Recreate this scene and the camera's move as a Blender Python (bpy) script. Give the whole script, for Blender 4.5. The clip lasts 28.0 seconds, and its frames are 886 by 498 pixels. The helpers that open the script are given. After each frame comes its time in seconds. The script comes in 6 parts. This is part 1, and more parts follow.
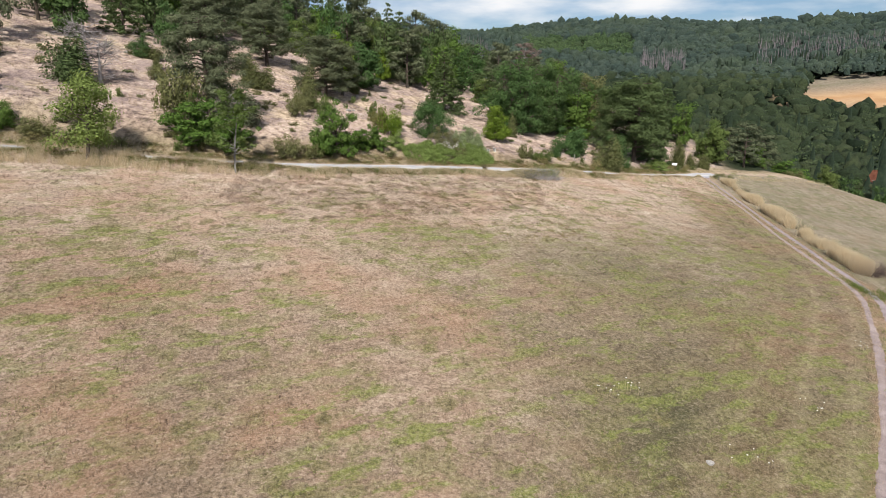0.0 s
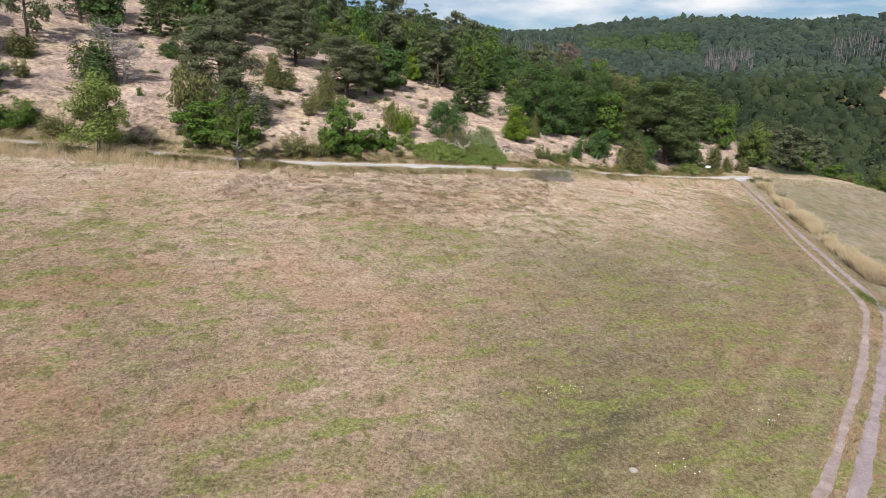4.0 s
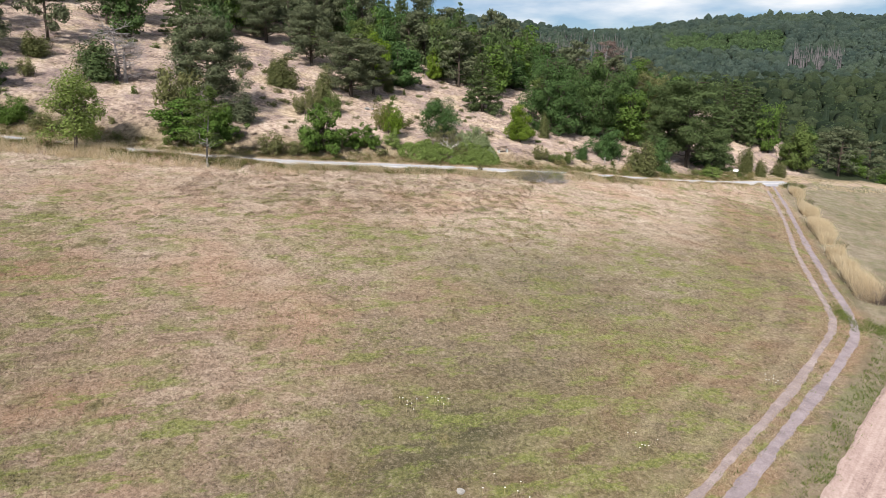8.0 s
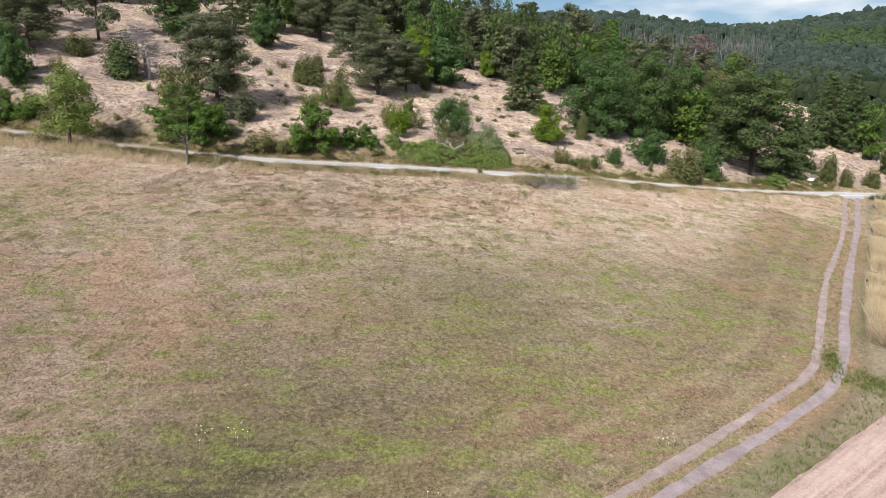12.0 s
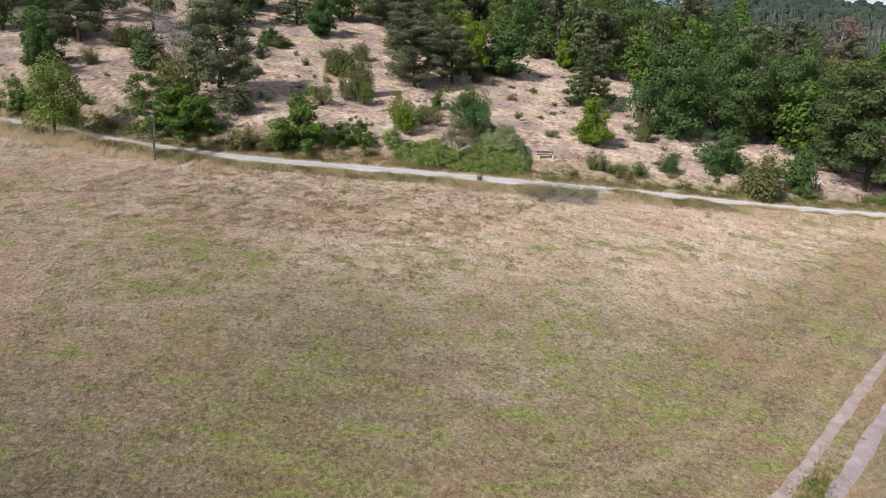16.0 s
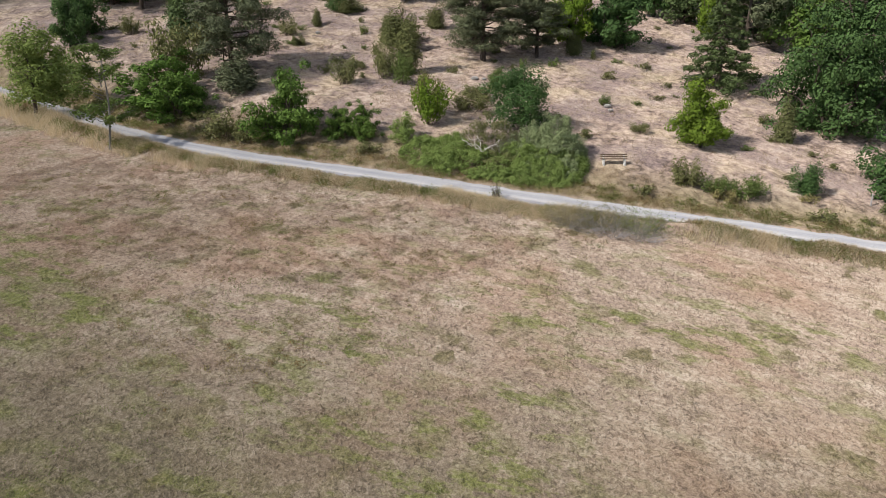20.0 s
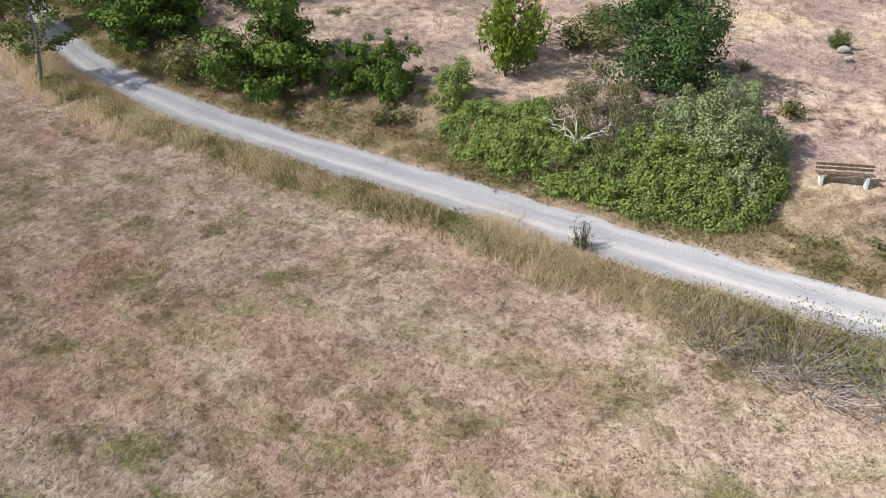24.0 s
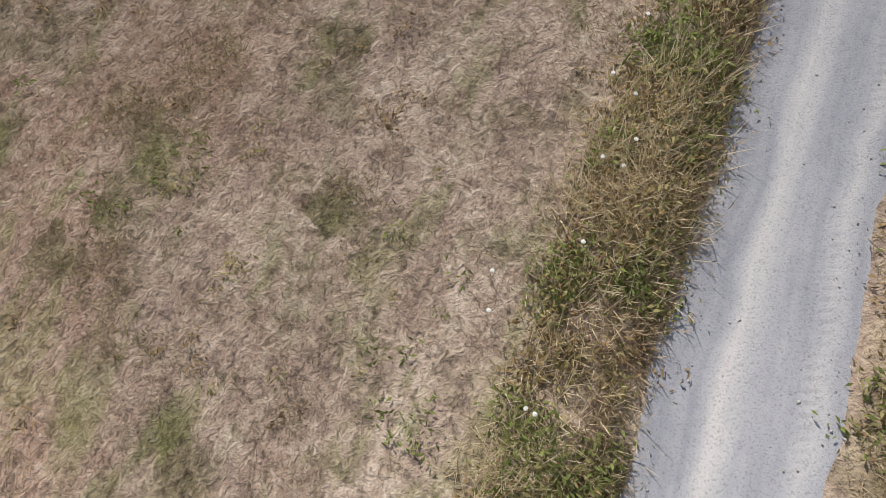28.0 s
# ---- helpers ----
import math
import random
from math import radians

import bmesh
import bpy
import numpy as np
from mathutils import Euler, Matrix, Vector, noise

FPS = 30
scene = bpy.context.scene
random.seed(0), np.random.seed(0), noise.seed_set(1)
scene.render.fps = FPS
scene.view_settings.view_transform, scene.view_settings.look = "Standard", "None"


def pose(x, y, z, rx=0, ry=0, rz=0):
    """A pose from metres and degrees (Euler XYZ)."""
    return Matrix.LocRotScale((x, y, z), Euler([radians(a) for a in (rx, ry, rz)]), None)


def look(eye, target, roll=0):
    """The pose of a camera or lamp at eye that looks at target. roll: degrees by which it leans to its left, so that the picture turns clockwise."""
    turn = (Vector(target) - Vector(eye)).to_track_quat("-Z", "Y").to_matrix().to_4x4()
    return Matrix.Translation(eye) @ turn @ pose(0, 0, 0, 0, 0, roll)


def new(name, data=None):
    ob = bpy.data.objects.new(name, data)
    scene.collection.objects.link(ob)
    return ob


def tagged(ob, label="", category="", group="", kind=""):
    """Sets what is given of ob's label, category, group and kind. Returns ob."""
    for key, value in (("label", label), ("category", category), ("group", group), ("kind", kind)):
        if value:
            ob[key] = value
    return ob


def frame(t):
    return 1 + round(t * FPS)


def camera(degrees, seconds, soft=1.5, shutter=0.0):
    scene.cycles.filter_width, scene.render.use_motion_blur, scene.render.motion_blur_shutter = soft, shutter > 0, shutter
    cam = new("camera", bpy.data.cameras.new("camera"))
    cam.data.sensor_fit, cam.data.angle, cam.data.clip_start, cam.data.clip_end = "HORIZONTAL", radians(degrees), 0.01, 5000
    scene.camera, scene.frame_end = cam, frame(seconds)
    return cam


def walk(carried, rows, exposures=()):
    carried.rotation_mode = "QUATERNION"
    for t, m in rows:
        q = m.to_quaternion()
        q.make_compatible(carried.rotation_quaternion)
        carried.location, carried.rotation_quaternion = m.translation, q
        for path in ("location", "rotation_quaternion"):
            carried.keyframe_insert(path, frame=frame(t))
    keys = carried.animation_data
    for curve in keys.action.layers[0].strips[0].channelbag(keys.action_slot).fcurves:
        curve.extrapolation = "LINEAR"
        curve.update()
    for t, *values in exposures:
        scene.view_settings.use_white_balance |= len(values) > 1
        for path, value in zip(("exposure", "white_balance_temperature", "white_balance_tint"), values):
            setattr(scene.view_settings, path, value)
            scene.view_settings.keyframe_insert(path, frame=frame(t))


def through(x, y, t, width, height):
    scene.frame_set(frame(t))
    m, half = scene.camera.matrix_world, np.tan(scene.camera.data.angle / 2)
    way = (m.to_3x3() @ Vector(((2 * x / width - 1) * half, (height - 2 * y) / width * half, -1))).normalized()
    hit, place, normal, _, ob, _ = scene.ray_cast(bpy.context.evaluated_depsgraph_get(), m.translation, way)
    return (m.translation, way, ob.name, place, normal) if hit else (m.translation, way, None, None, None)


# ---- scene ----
cam = camera(64.9, 28.0, soft=0.6)
METRES, EYE, TILT, LEAN, TURN = 110.0, 10.0, -13.5, 0.0, 0.0
ROWS = [
    (0.0, 0.0, 0.0, 0.0, -0.0, 0.0, -0.0),
    (0.5, 0.0038, -0.0002, -0.0003, 0.41, 0.01, -0.1),
    (1.0, 0.0088, -0.0002, -0.0004, 1.02, 0.02, -0.24),
    (1.5, 0.0139, -0.0002, -0.0005, 2.31, 0.03, -0.55),
    (2.0, 0.0204, -0.0004, -0.0006, 3.53, 0.02, -0.83),
    (2.5, 0.0266, -0.0003, -0.0007, 4.35, 0.0, -1.03),
    (3.0, 0.0345, -0.0001, -0.0007, 5.23, -0.01, -1.23),
    (3.5, 0.0419, 0.0002, -0.0006, 4.96, -0.0, -1.18),
    (4.0, 0.0506, 0.001, -0.0006, 4.97, 0.0, -1.19),
    (4.5, 0.0587, 0.0023, -0.0005, 5.41, 0.01, -1.3),
    (6.5, 0.0991, 0.011, 0.0006, 7.97, -0.07, -1.89),
    (7.0, 0.1109, 0.015, 0.0014, 8.99, -0.1, -2.14),
    (7.5, 0.1219, 0.0192, 0.0022, 9.95, -0.13, -2.38),
    (8.0, 0.135, 0.0245, 0.0034, 11.11, -0.19, -2.65),
    (8.5, 0.1469, 0.0298, 0.0045, 12.2, -0.24, -2.88),
    (9.0, 0.1597, 0.036, 0.0058, 13.41, -0.3, -3.15),
    (9.5, 0.1728, 0.0431, 0.0071, 14.69, -0.35, -3.44),
    (10.0, 0.186, 0.0511, 0.0088, 15.97, -0.44, -3.73),
    (10.5, 0.1992, 0.0598, 0.0106, 17.27, -0.57, -4.03),
    (11.0, 0.2123, 0.0696, 0.0128, 18.63, -0.68, -4.33),
    (11.5, 0.2255, 0.0805, 0.0155, 20.05, -0.85, -4.63),
    (12.0, 0.2381, 0.0926, 0.0183, 21.53, -1.0, -4.96),
    (12.5, 0.2502, 0.1058, 0.0212, 23.05, -1.15, -5.3),
    (14.5, 0.2938, 0.1691, 0.0357, 29.51, -2.18, -6.73),
    (15.0, 0.3022, 0.1879, 0.04, 31.19, -2.45, -7.08),
    (15.5, 0.3094, 0.2077, 0.0446, 32.91, -2.72, -7.45),
    (16.0, 0.3154, 0.2286, 0.0493, 34.63, -3.05, -7.78),
    (16.5, 0.3199, 0.2506, 0.0545, 36.42, -3.42, -8.1),
    (17.0, 0.3227, 0.2737, 0.0599, 38.35, -3.86, -8.46),
    (17.5, 0.3236, 0.2972, 0.0654, 40.28, -4.34, -8.79),
    (18.0, 0.3228, 0.3204, 0.0709, 42.23, -4.91, -9.1),
    (18.5, 0.3202, 0.3435, 0.0764, 44.17, -5.54, -9.44),
    (19.0, 0.3158, 0.3663, 0.082, 46.15, -6.23, -9.76),
    (19.5, 0.3096, 0.389, 0.0872, 48.16, -6.93, -10.07),
    (20.0, 0.3017, 0.4109, 0.0923, 50.22, -7.74, -10.4),
    (20.5, 0.2918, 0.4322, 0.0972, 52.18, -8.52, -10.66),
    (21.0, 0.2804, 0.4527, 0.1023, 54.17, -9.47, -10.96),
    (21.5, 0.2673, 0.4721, 0.1068, 56.11, -10.45, -11.25),
    (23.5, 0.2019, 0.537, 0.1224, 63.43, -16.24, -12.32),
    (24.0, 0.1808, 0.5511, 0.1257, 65.35, -18.78, -12.55),
    (24.5, 0.1616, 0.5622, 0.1286, 66.91, -21.54, -12.73),
    (25.0, 0.1387, 0.5735, 0.1313, 68.82, -25.43, -12.99),
    (25.5, 0.1181, 0.5819, 0.1335, 70.42, -29.54, -13.18),
    (26.0, 0.0935, 0.5896, 0.1356, 72.45, -35.37, -13.43),
    (26.5, 0.0715, 0.5944, 0.1368, 76.23, -41.94, -13.84),
    (27.0, 0.0459, 0.5977, 0.138, 94.81, -54.24, -14.67),
    (27.5, 0.0234, 0.5991, 0.1388, 119.05, -67.41, -13.5),
    (28.0, -0.0027, 0.5991, 0.1393, 145.37, -80.98, -9.52),
]
walk(cam, [(t, pose(0, 0, EYE, TILT, LEAN, TURN) @ pose(METRES * x, METRES * y, METRES * z, 90 + pitch, roll, yaw)) for t, x, y, z, yaw, pitch, roll in ROWS], [(0.0, -0.12), (4.5, -0.11), (9.0, 0.0), (12.5, -0.02), (15.0, -0.06), (20.0, -0.16), (21.5, -0.1), (23.5, 0.12), (25.0, 0.05), (26.0, -0.12), (27.0, -0.2), (28.0, 0.0)])

# ---- light ----
SUN_ELEVATION, SUN_FROM = radians(39), Vector((-0.12, -1.0, 0.0)).normalized()
world = bpy.data.worlds.new("world")
scene.world = world
world.use_nodes = True
wn = world.node_tree
wn.nodes.clear()
w_out = wn.nodes.new("ShaderNodeOutputWorld")
w_bg = wn.nodes.new("ShaderNodeBackground")
w_sky = wn.nodes.new("ShaderNodeTexSky")
w_sky.sky_type = "NISHITA"
w_sky.sun_disc = False
w_sky.sun_elevation = SUN_ELEVATION
w_sky.sun_rotation = math.atan2(SUN_FROM.x, SUN_FROM.y)
w_sky.altitude, w_sky.air_density, w_sky.dust_density, w_sky.ozone_density = 300, 1.0, 0.15, 2.5
w_bg.inputs["Strength"].default_value = 0.068
# thin fair-weather clouds
w_co = wn.nodes.new("ShaderNodeTexCoord")
w_map = wn.nodes.new("ShaderNodeMapping")
w_map.inputs["Scale"].default_value = (2.2, 2.2, 9.0)
w_noise = wn.nodes.new("ShaderNodeTexNoise")
w_noise.inputs["Scale"].default_value, w_noise.inputs["Detail"].default_value = 2.2, 6
w_ramp = wn.nodes.new("ShaderNodeValToRGB")
w_ramp.color_ramp.elements[0].position, w_ramp.color_ramp.elements[1].position = 0.44, 0.66
w_mix = wn.nodes.new("ShaderNodeMixRGB")
w_mix.inputs["Color2"].default_value = (15.2, 15.3, 15.6, 1)
wn.links.new(w_co.outputs["Generated"], w_map.inputs["Vector"])
wn.links.new(w_map.outputs["Vector"], w_noise.inputs["Vector"])
wn.links.new(w_noise.outputs["Fac"], w_ramp.inputs["Fac"])
wn.links.new(w_ramp.outputs["Color"], w_mix.inputs["Fac"])
w_blue = wn.nodes.new("ShaderNodeMixRGB")
w_blue.blend_type = "MULTIPLY"
w_blue.inputs["Fac"].default_value = 1.0
w_blue.inputs["Color2"].default_value = (0.95, 1.04, 1.22, 1)
wn.links.new(w_sky.outputs["Color"], w_blue.inputs["Color1"])
wn.links.new(w_blue.outputs["Color"], w_mix.inputs["Color1"])
wn.links.new(w_mix.outputs["Color"], w_bg.inputs["Color"])
wn.links.new(w_bg.outputs["Background"], w_out.inputs["Surface"])
sun = new("sun", bpy.data.lights.new("sun", "SUN"))
sun.data.energy, sun.data.angle, sun.data.color = 5.0, radians(0.55), (1.0, 0.945, 0.895)
sun.matrix_world = look(SUN_FROM * 100 * math.cos(SUN_ELEVATION) + Vector((0, 0, 100 * math.sin(SUN_ELEVATION))), (0, 0, 0))

# ---- material helpers ----


class Nodes:
    """A few shorthands for building a node material."""

    def __init__(self, name, rough=0.9):
        self.mat = bpy.data.materials.new(name)
        self.mat.use_nodes = True
        self.nt = self.mat.node_tree
        self.bsdf = self.nt.nodes["Principled BSDF"]
        self.out = self.nt.nodes["Material Output"]
        self.bsdf.inputs["Roughness"].default_value = rough
        self.bsdf.inputs["Specular IOR Level"].default_value = 0.15
        self.bsdf.inputs["Diffuse Roughness"].default_value = 1.0
        self.pos = None

    def add(self, kind):
        return self.nt.nodes.new(kind)

    def link(self, a, b):
        self.nt.links.new(a, b)

    def place(self):
        if self.pos is None:
            self.pos = self.add("ShaderNodeNewGeometry").outputs["Position"]
        return self.pos

    def attr(self, name):
        n = self.add("ShaderNodeAttribute")
        n.attribute_name = name
        return n.outputs["Fac"]

    def noise(self, scale, detail=4, rough=0.55, vector=None, stretch=None, distort=0.0):
        n = self.add("ShaderNodeTexNoise")
        n.inputs["Scale"].default_value = scale
        n.inputs["Detail"].default_value = detail
        n.inputs["Roughness"].default_value = rough
        n.inputs["Distortion"].default_value = distort
        v = vector or self.place()
        if stretch:
            m = self.add("ShaderNodeMapping")
            m.vector_type = "TEXTURE"
            m.inputs["Scale"].default_value = [1 / k for k in stretch[:3]]
            m.inputs["Rotation"].default_value = (0, 0, radians(stretch[3]) if len(stretch) > 3 else 0)
            self.link(v, m.inputs["Vector"])
            v = m.outputs["Vector"]
        self.link(v, n.inputs["Vector"])
        return n.outputs["Fac"]

    def cells(self, scale, wobble=0.25, stretch=(1, 1)):
        """Uneven cells: the distance from each cell's middle, and a random value for each cell."""
        w = self.add("ShaderNodeTexNoise")
        w.inputs["Scale"].default_value, w.inputs["Detail"].default_value = scale * 1.3, 3
        self.link(self.place(), w.inputs["Vector"])
        m = self.add("ShaderNodeVectorMath")
        m.operation = "MULTIPLY_ADD"
        m.inputs[1].default_value = (wobble * 2 / scale,) * 3
        self.link(w.outputs["Color"], m.inputs[0])
        self.link(self.place(), m.inputs[2])
        q = self.add("ShaderNodeVectorMath")
        q.operation = "MULTIPLY"
        q.inputs[1].default_value = (stretch[0], stretch[1], 0)
        self.link(m.outputs["Vector"], q.inputs[0])
        v = self.add("ShaderNodeTexVoronoi")
        v.inputs["Scale"].default_value = scale
        self.link(q.outputs["Vector"], v.inputs["Vector"])
        sep = self.add("ShaderNodeSeparateColor")
        self.link(v.outputs["Color"], sep.inputs["Color"])
        return v.outputs["Distance"], sep.outputs["Red"]

    def ramp(self, fac, stops):
        n = self.add("ShaderNodeValToRGB")
        r = n.color_ramp
        while len(r.elements) < len(stops):
            r.elements.new(0.5)
        for e, (p, c) in zip(r.elements, stops):
            e.position = p
            e.color = (c, c, c, 1) if isinstance(c, (int, float)) else (*c, 1)
        self.link(fac, n.inputs["Fac"])
        return n.outputs["Color"]

    def mix(self, fac, a, b, how="MIX"):
        n = self.add("ShaderNodeMixRGB")
        n.blend_type = how
        for s, v in (("Fac", fac), ("Color1", a), ("Color2", b)):
            if isinstance(v, (int, float)):
                n.inputs[s].default_value = v if s == "Fac" else (v, v, v, 1)
            elif isinstance(v, tuple):
                n.inputs[s].default_value = (*v, 1)
            else:
                self.link(v, n.inputs[s])
        return n.outputs["Color"]

    def math(self, op, a, b=0.0, clamp=False):
        n = self.add("ShaderNodeMath")
        n.operation, n.use_clamp = op, clamp
        for i, v in enumerate((a, b)):
            if isinstance(v, (int, float)):
                n.inputs[i].default_value = v
            else:
                self.link(v, n.inputs[i])
        return n.outputs["Value"]

    def bump(self, height, strength=0.5, distance=0.05):
        n = self.add("ShaderNodeBump")
        n.inputs["Strength"].default_value, n.inputs["Distance"].default_value = strength, distance
        self.link(height, n.inputs["Height"])
        self.link(n.outputs["Normal"], self.bsdf.inputs["Normal"])

    def color(self, c):
        if isinstance(c, tuple):
            self.bsdf.inputs["Base Color"].default_value = (*c, 1)
        else:
            self.link(c, self.bsdf.inputs["Base Color"])
        return self.mat


STRAW, PALE, PINK, BROWN = (0.436, 0.336, 0.254), (0.59, 0.492, 0.392), (0.33, 0.246, 0.198), (0.20, 0.15, 0.114)
OLIVE, GREEN = (0.185, 0.165, 0.075), (0.15, 0.20, 0.045)


def meadow_color(n):
    """Mown late-summer grass: straw tussocks, pinkish seed heads and green regrowth."""
    big = n.noise(0.075, 4, 0.6)
    mid = n.noise(0.42, 5, 0.62)
    fine = n.noise(4.6, 5, 0.72)
    tiny = n.noise(19.0, 3, 0.65)
    streak = n.noise(0.9, 5, 0.68, stretch=(0.35, 1.5, 1, 30))
    tuft = n.noise(6.2, 3, 0.6, distort=0.9)
    clump, clump_which = n.cells(1.15, 0.55, (1.0, 0.8))
    v = n.math("ADD", n.math("MULTIPLY", fine, 0.40), n.math("ADD", n.math("MULTIPLY", streak, 0.28), n.math("ADD", n.math("MULTIPLY", mid, 0.18), n.math("MULTIPLY", tuft, 0.14))))
    dry = n.ramp(v, [(0.36, BROWN), (0.425, PINK), (0.495, STRAW), (0.58, PALE)])
    dry = n.mix(n.ramp(n.noise(0.13, 4, 0.6), [(0.46, 0.0), (0.60, 0.75)]), dry, n.mix(0.48, dry, (0.40, 0.225, 0.140)))
    # away from the path the sward is browner, towards the farm track greener
    aged = n.ramp(v, [(0.37, (0.098, 0.072, 0.047)), (0.45, (0.182, 0.132, 0.089)), (0.53, (0.282, 0.206, 0.143)), (0.62, (0.41, 0.32, 0.230))])
    aged = n.mix(n.ramp(n.noise(0.10, 4, 0.6), [(0.45, 0.0), (0.58, 0.8)]), aged, n.mix(0.55, aged, (0.33, 0.175, 0.098)))
    col = n.mix(n.attr("brown"), dry, aged)
    moist = n.ramp(v, [(0.37, (0.036, 0.039, 0.017)), (0.46, (0.072, 0.072, 0.032)), (0.54, (0.120, 0.108, 0.056)), (0.63, (0.195, 0.166, 0.098))])
    col = n.mix(n.math("MULTIPLY", n.attr("lush"), n.ramp(big, [(0.36, 0.8), (0.56, 1.0)])), col, moist)
    g = n.math("ADD", n.math("MULTIPLY", big, 0.50), n.math("ADD", n.math("MULTIPLY", mid, 0.32), n.math("ADD", n.math("MULTIPLY", streak, 0.36), n.math("MULTIPLY", clump_which, 0.10))))
    g = n.math("SUBTRACT", g, n.math("MULTIPLY", n.attr("dry"), 0.08))
    greens = n.ramp(fine, [(0.32, (0.080, 0.088, 0.030)), (0.50, OLIVE), (0.66, (0.27, 0.265, 0.12))])
    col = n.mix(n.ramp(g, [(0.63, 0.0), (0.74, 0.72)]), col, greens)
    # olive and rusty herb clumps a step across
    herb = n.math("MULTIPLY", n.ramp(clump_which, [(0.55, 0.0), (0.70, 1.0)]), n.ramp(clump, [(0.35, 1.0), (0.65, 0.0)]))
    herb = n.math("MULTIPLY", herb, n.ramp(n.noise(0.33, 4, 0.65), [(0.46, 0.1), (0.60, 0.9)]))
    col = n.mix(n.math("MULTIPLY", herb, 0.85), col, n.ramp(fine, [(0.34, (0.070, 0.064, 0.026)), (0.52, (0.150, 0.135, 0.052)), (0.66, (0.250, 0.195, 0.095))]))
    col = n.mix(n.math("MULTIPLY", n.attr("mown"), 0.34), col, n.mix(0.5, col, (0.46, 0.39, 0.24)))
    # bright tufts of regrowth
    spots = n.math("MULTIPLY", n.ramp(n.noise(0.75, 4, 0.7, stretch=(0.6, 1.25, 1, 30)), [(0.515, 0.0), (0.60, 1.0)]), n.ramp(big, [(0.38, 0.08), (0.52, 1.0)]))
    spots = n.math("MULTIPLY", spots, n.math("SUBTRACT", 1.55, n.attr("dry"), True))
    col = n.mix(n.math("MULTIPLY", spots, 0.75), col, n.ramp(fine, [(0.3, (0.075, 0.098, 0.018)), (0.6, (0.215, 0.240, 0.060))]))
    # pale heads of the tufts, shade painted dark into the gaps between them
    col = n.mix(n.ramp(tuft, [(0.53, 0.0), (0.68, 0.4)]), col, n.mix(0.5, col, PALE))
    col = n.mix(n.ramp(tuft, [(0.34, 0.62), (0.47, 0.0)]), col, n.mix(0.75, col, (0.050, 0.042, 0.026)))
    col = n.mix(n.ramp(tiny, [(0.54, 0.0), (0.70, 0.4)]), col, n.mix(0.55, col, PALE))
    relief = n.math("ADD", n.math("MULTIPLY", tuft, 1.0), n.math("MULTIPLY", fine, 0.5))
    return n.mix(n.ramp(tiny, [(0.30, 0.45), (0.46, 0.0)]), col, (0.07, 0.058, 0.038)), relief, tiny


def hill_color(n):
    """Thin dry heath grass over stony reddish soil."""
    mid = n.noise(0.30, 5, 0.62)
    fine = n.noise(1.9, 6, 0.68)
    tiny = n.noise(9.0, 4, 0.65)
    v = n.math("ADD", n.math("MULTIPLY", fine, 0.6), n.math("MULTIPLY", mid, 0.4))
    col = n.ramp(v, [(0.39, (0.12, 0.09, 0.074)), (0.455, (0.325, 0.243, 0.198)), (0.53, (0.515, 0.398, 0.318)), (0.62, (0.68, 0.565, 0.455))])
    heath = n.ramp(n.noise(0.22, 6, 0.7), [(0.47, 0.0), (0.57, 0.9)])
    col = n.mix(heath, col, n.mix(0.68, col, n.ramp(tiny, [(0.36, (0.15, 0.112, 0.11)), (0.6, (0.36, 0.278, 0.262))])))
    straw = n.ramp(n.noise(0.23, 5, 0.6, stretch=(1, 1, 1, 25)), [(0.52, 0.0), (0.64, 0.6)])
    col = n.mix(straw, col, n.ramp(fine, [(0.36, (0.29, 0.22, 0.13)), (0.58, (0.66, 0.54, 0.37))]))
    col = n.mix(n.math("MULTIPLY", n.attr("bank"), n.ramp(mid, [(0.34, 0.6), (0.52, 1.0)])), col, n.ramp(fine, [(0.36, (0.150, 0.118, 0.066)), (0.6, (0.40, 0.325, 0.205))]))
    col = n.mix(n.ramp(n.noise(0.8, 4, 0.6, stretch=(1, 1, 1, 40)), [(0.60, 0.0), (0.72, 0.55)]), col, (0.14, 0.14, 0.06))
    return n.mix(n.ramp(tiny, [(0.28, 0.45), (0.5, 0.0)]), col, (0.07, 0.05, 0.04)), fine, tiny


def ground_material():
    n = Nodes("ground", 0.95)
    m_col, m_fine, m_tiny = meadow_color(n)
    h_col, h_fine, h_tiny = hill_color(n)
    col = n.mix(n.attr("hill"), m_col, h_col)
    # woods floor, coloured near black to stand for shade between the crowns
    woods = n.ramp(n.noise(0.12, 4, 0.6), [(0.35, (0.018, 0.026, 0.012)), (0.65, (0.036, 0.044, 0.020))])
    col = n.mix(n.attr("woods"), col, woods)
    stub = n.ramp(n.noise(0.05, 3, 0.6), [(0.4, (0.40, 0.235, 0.115)), (0.6, (0.48, 0.31, 0.16))])
    col = n.mix(n.attr("stubble"), col, stub)
    col = n.mix(n.attr("pasture"), col, n.mix(0.75, m_col, n.ramp(n.noise(0.5, 6, 0.75, stretch=(1.6, 0.3, 1, -12)), [(0.38, (0.088, 0.090, 0.052)), (0.6, (0.185, 0.170, 0.118))])))
    n.bump(n.math("ADD", n.math("MULTIPLY", m_fine, 0.7), n.math("MULTIPLY", m_tiny, 0.4)), 0.85, 0.13)
    return n.color(col)


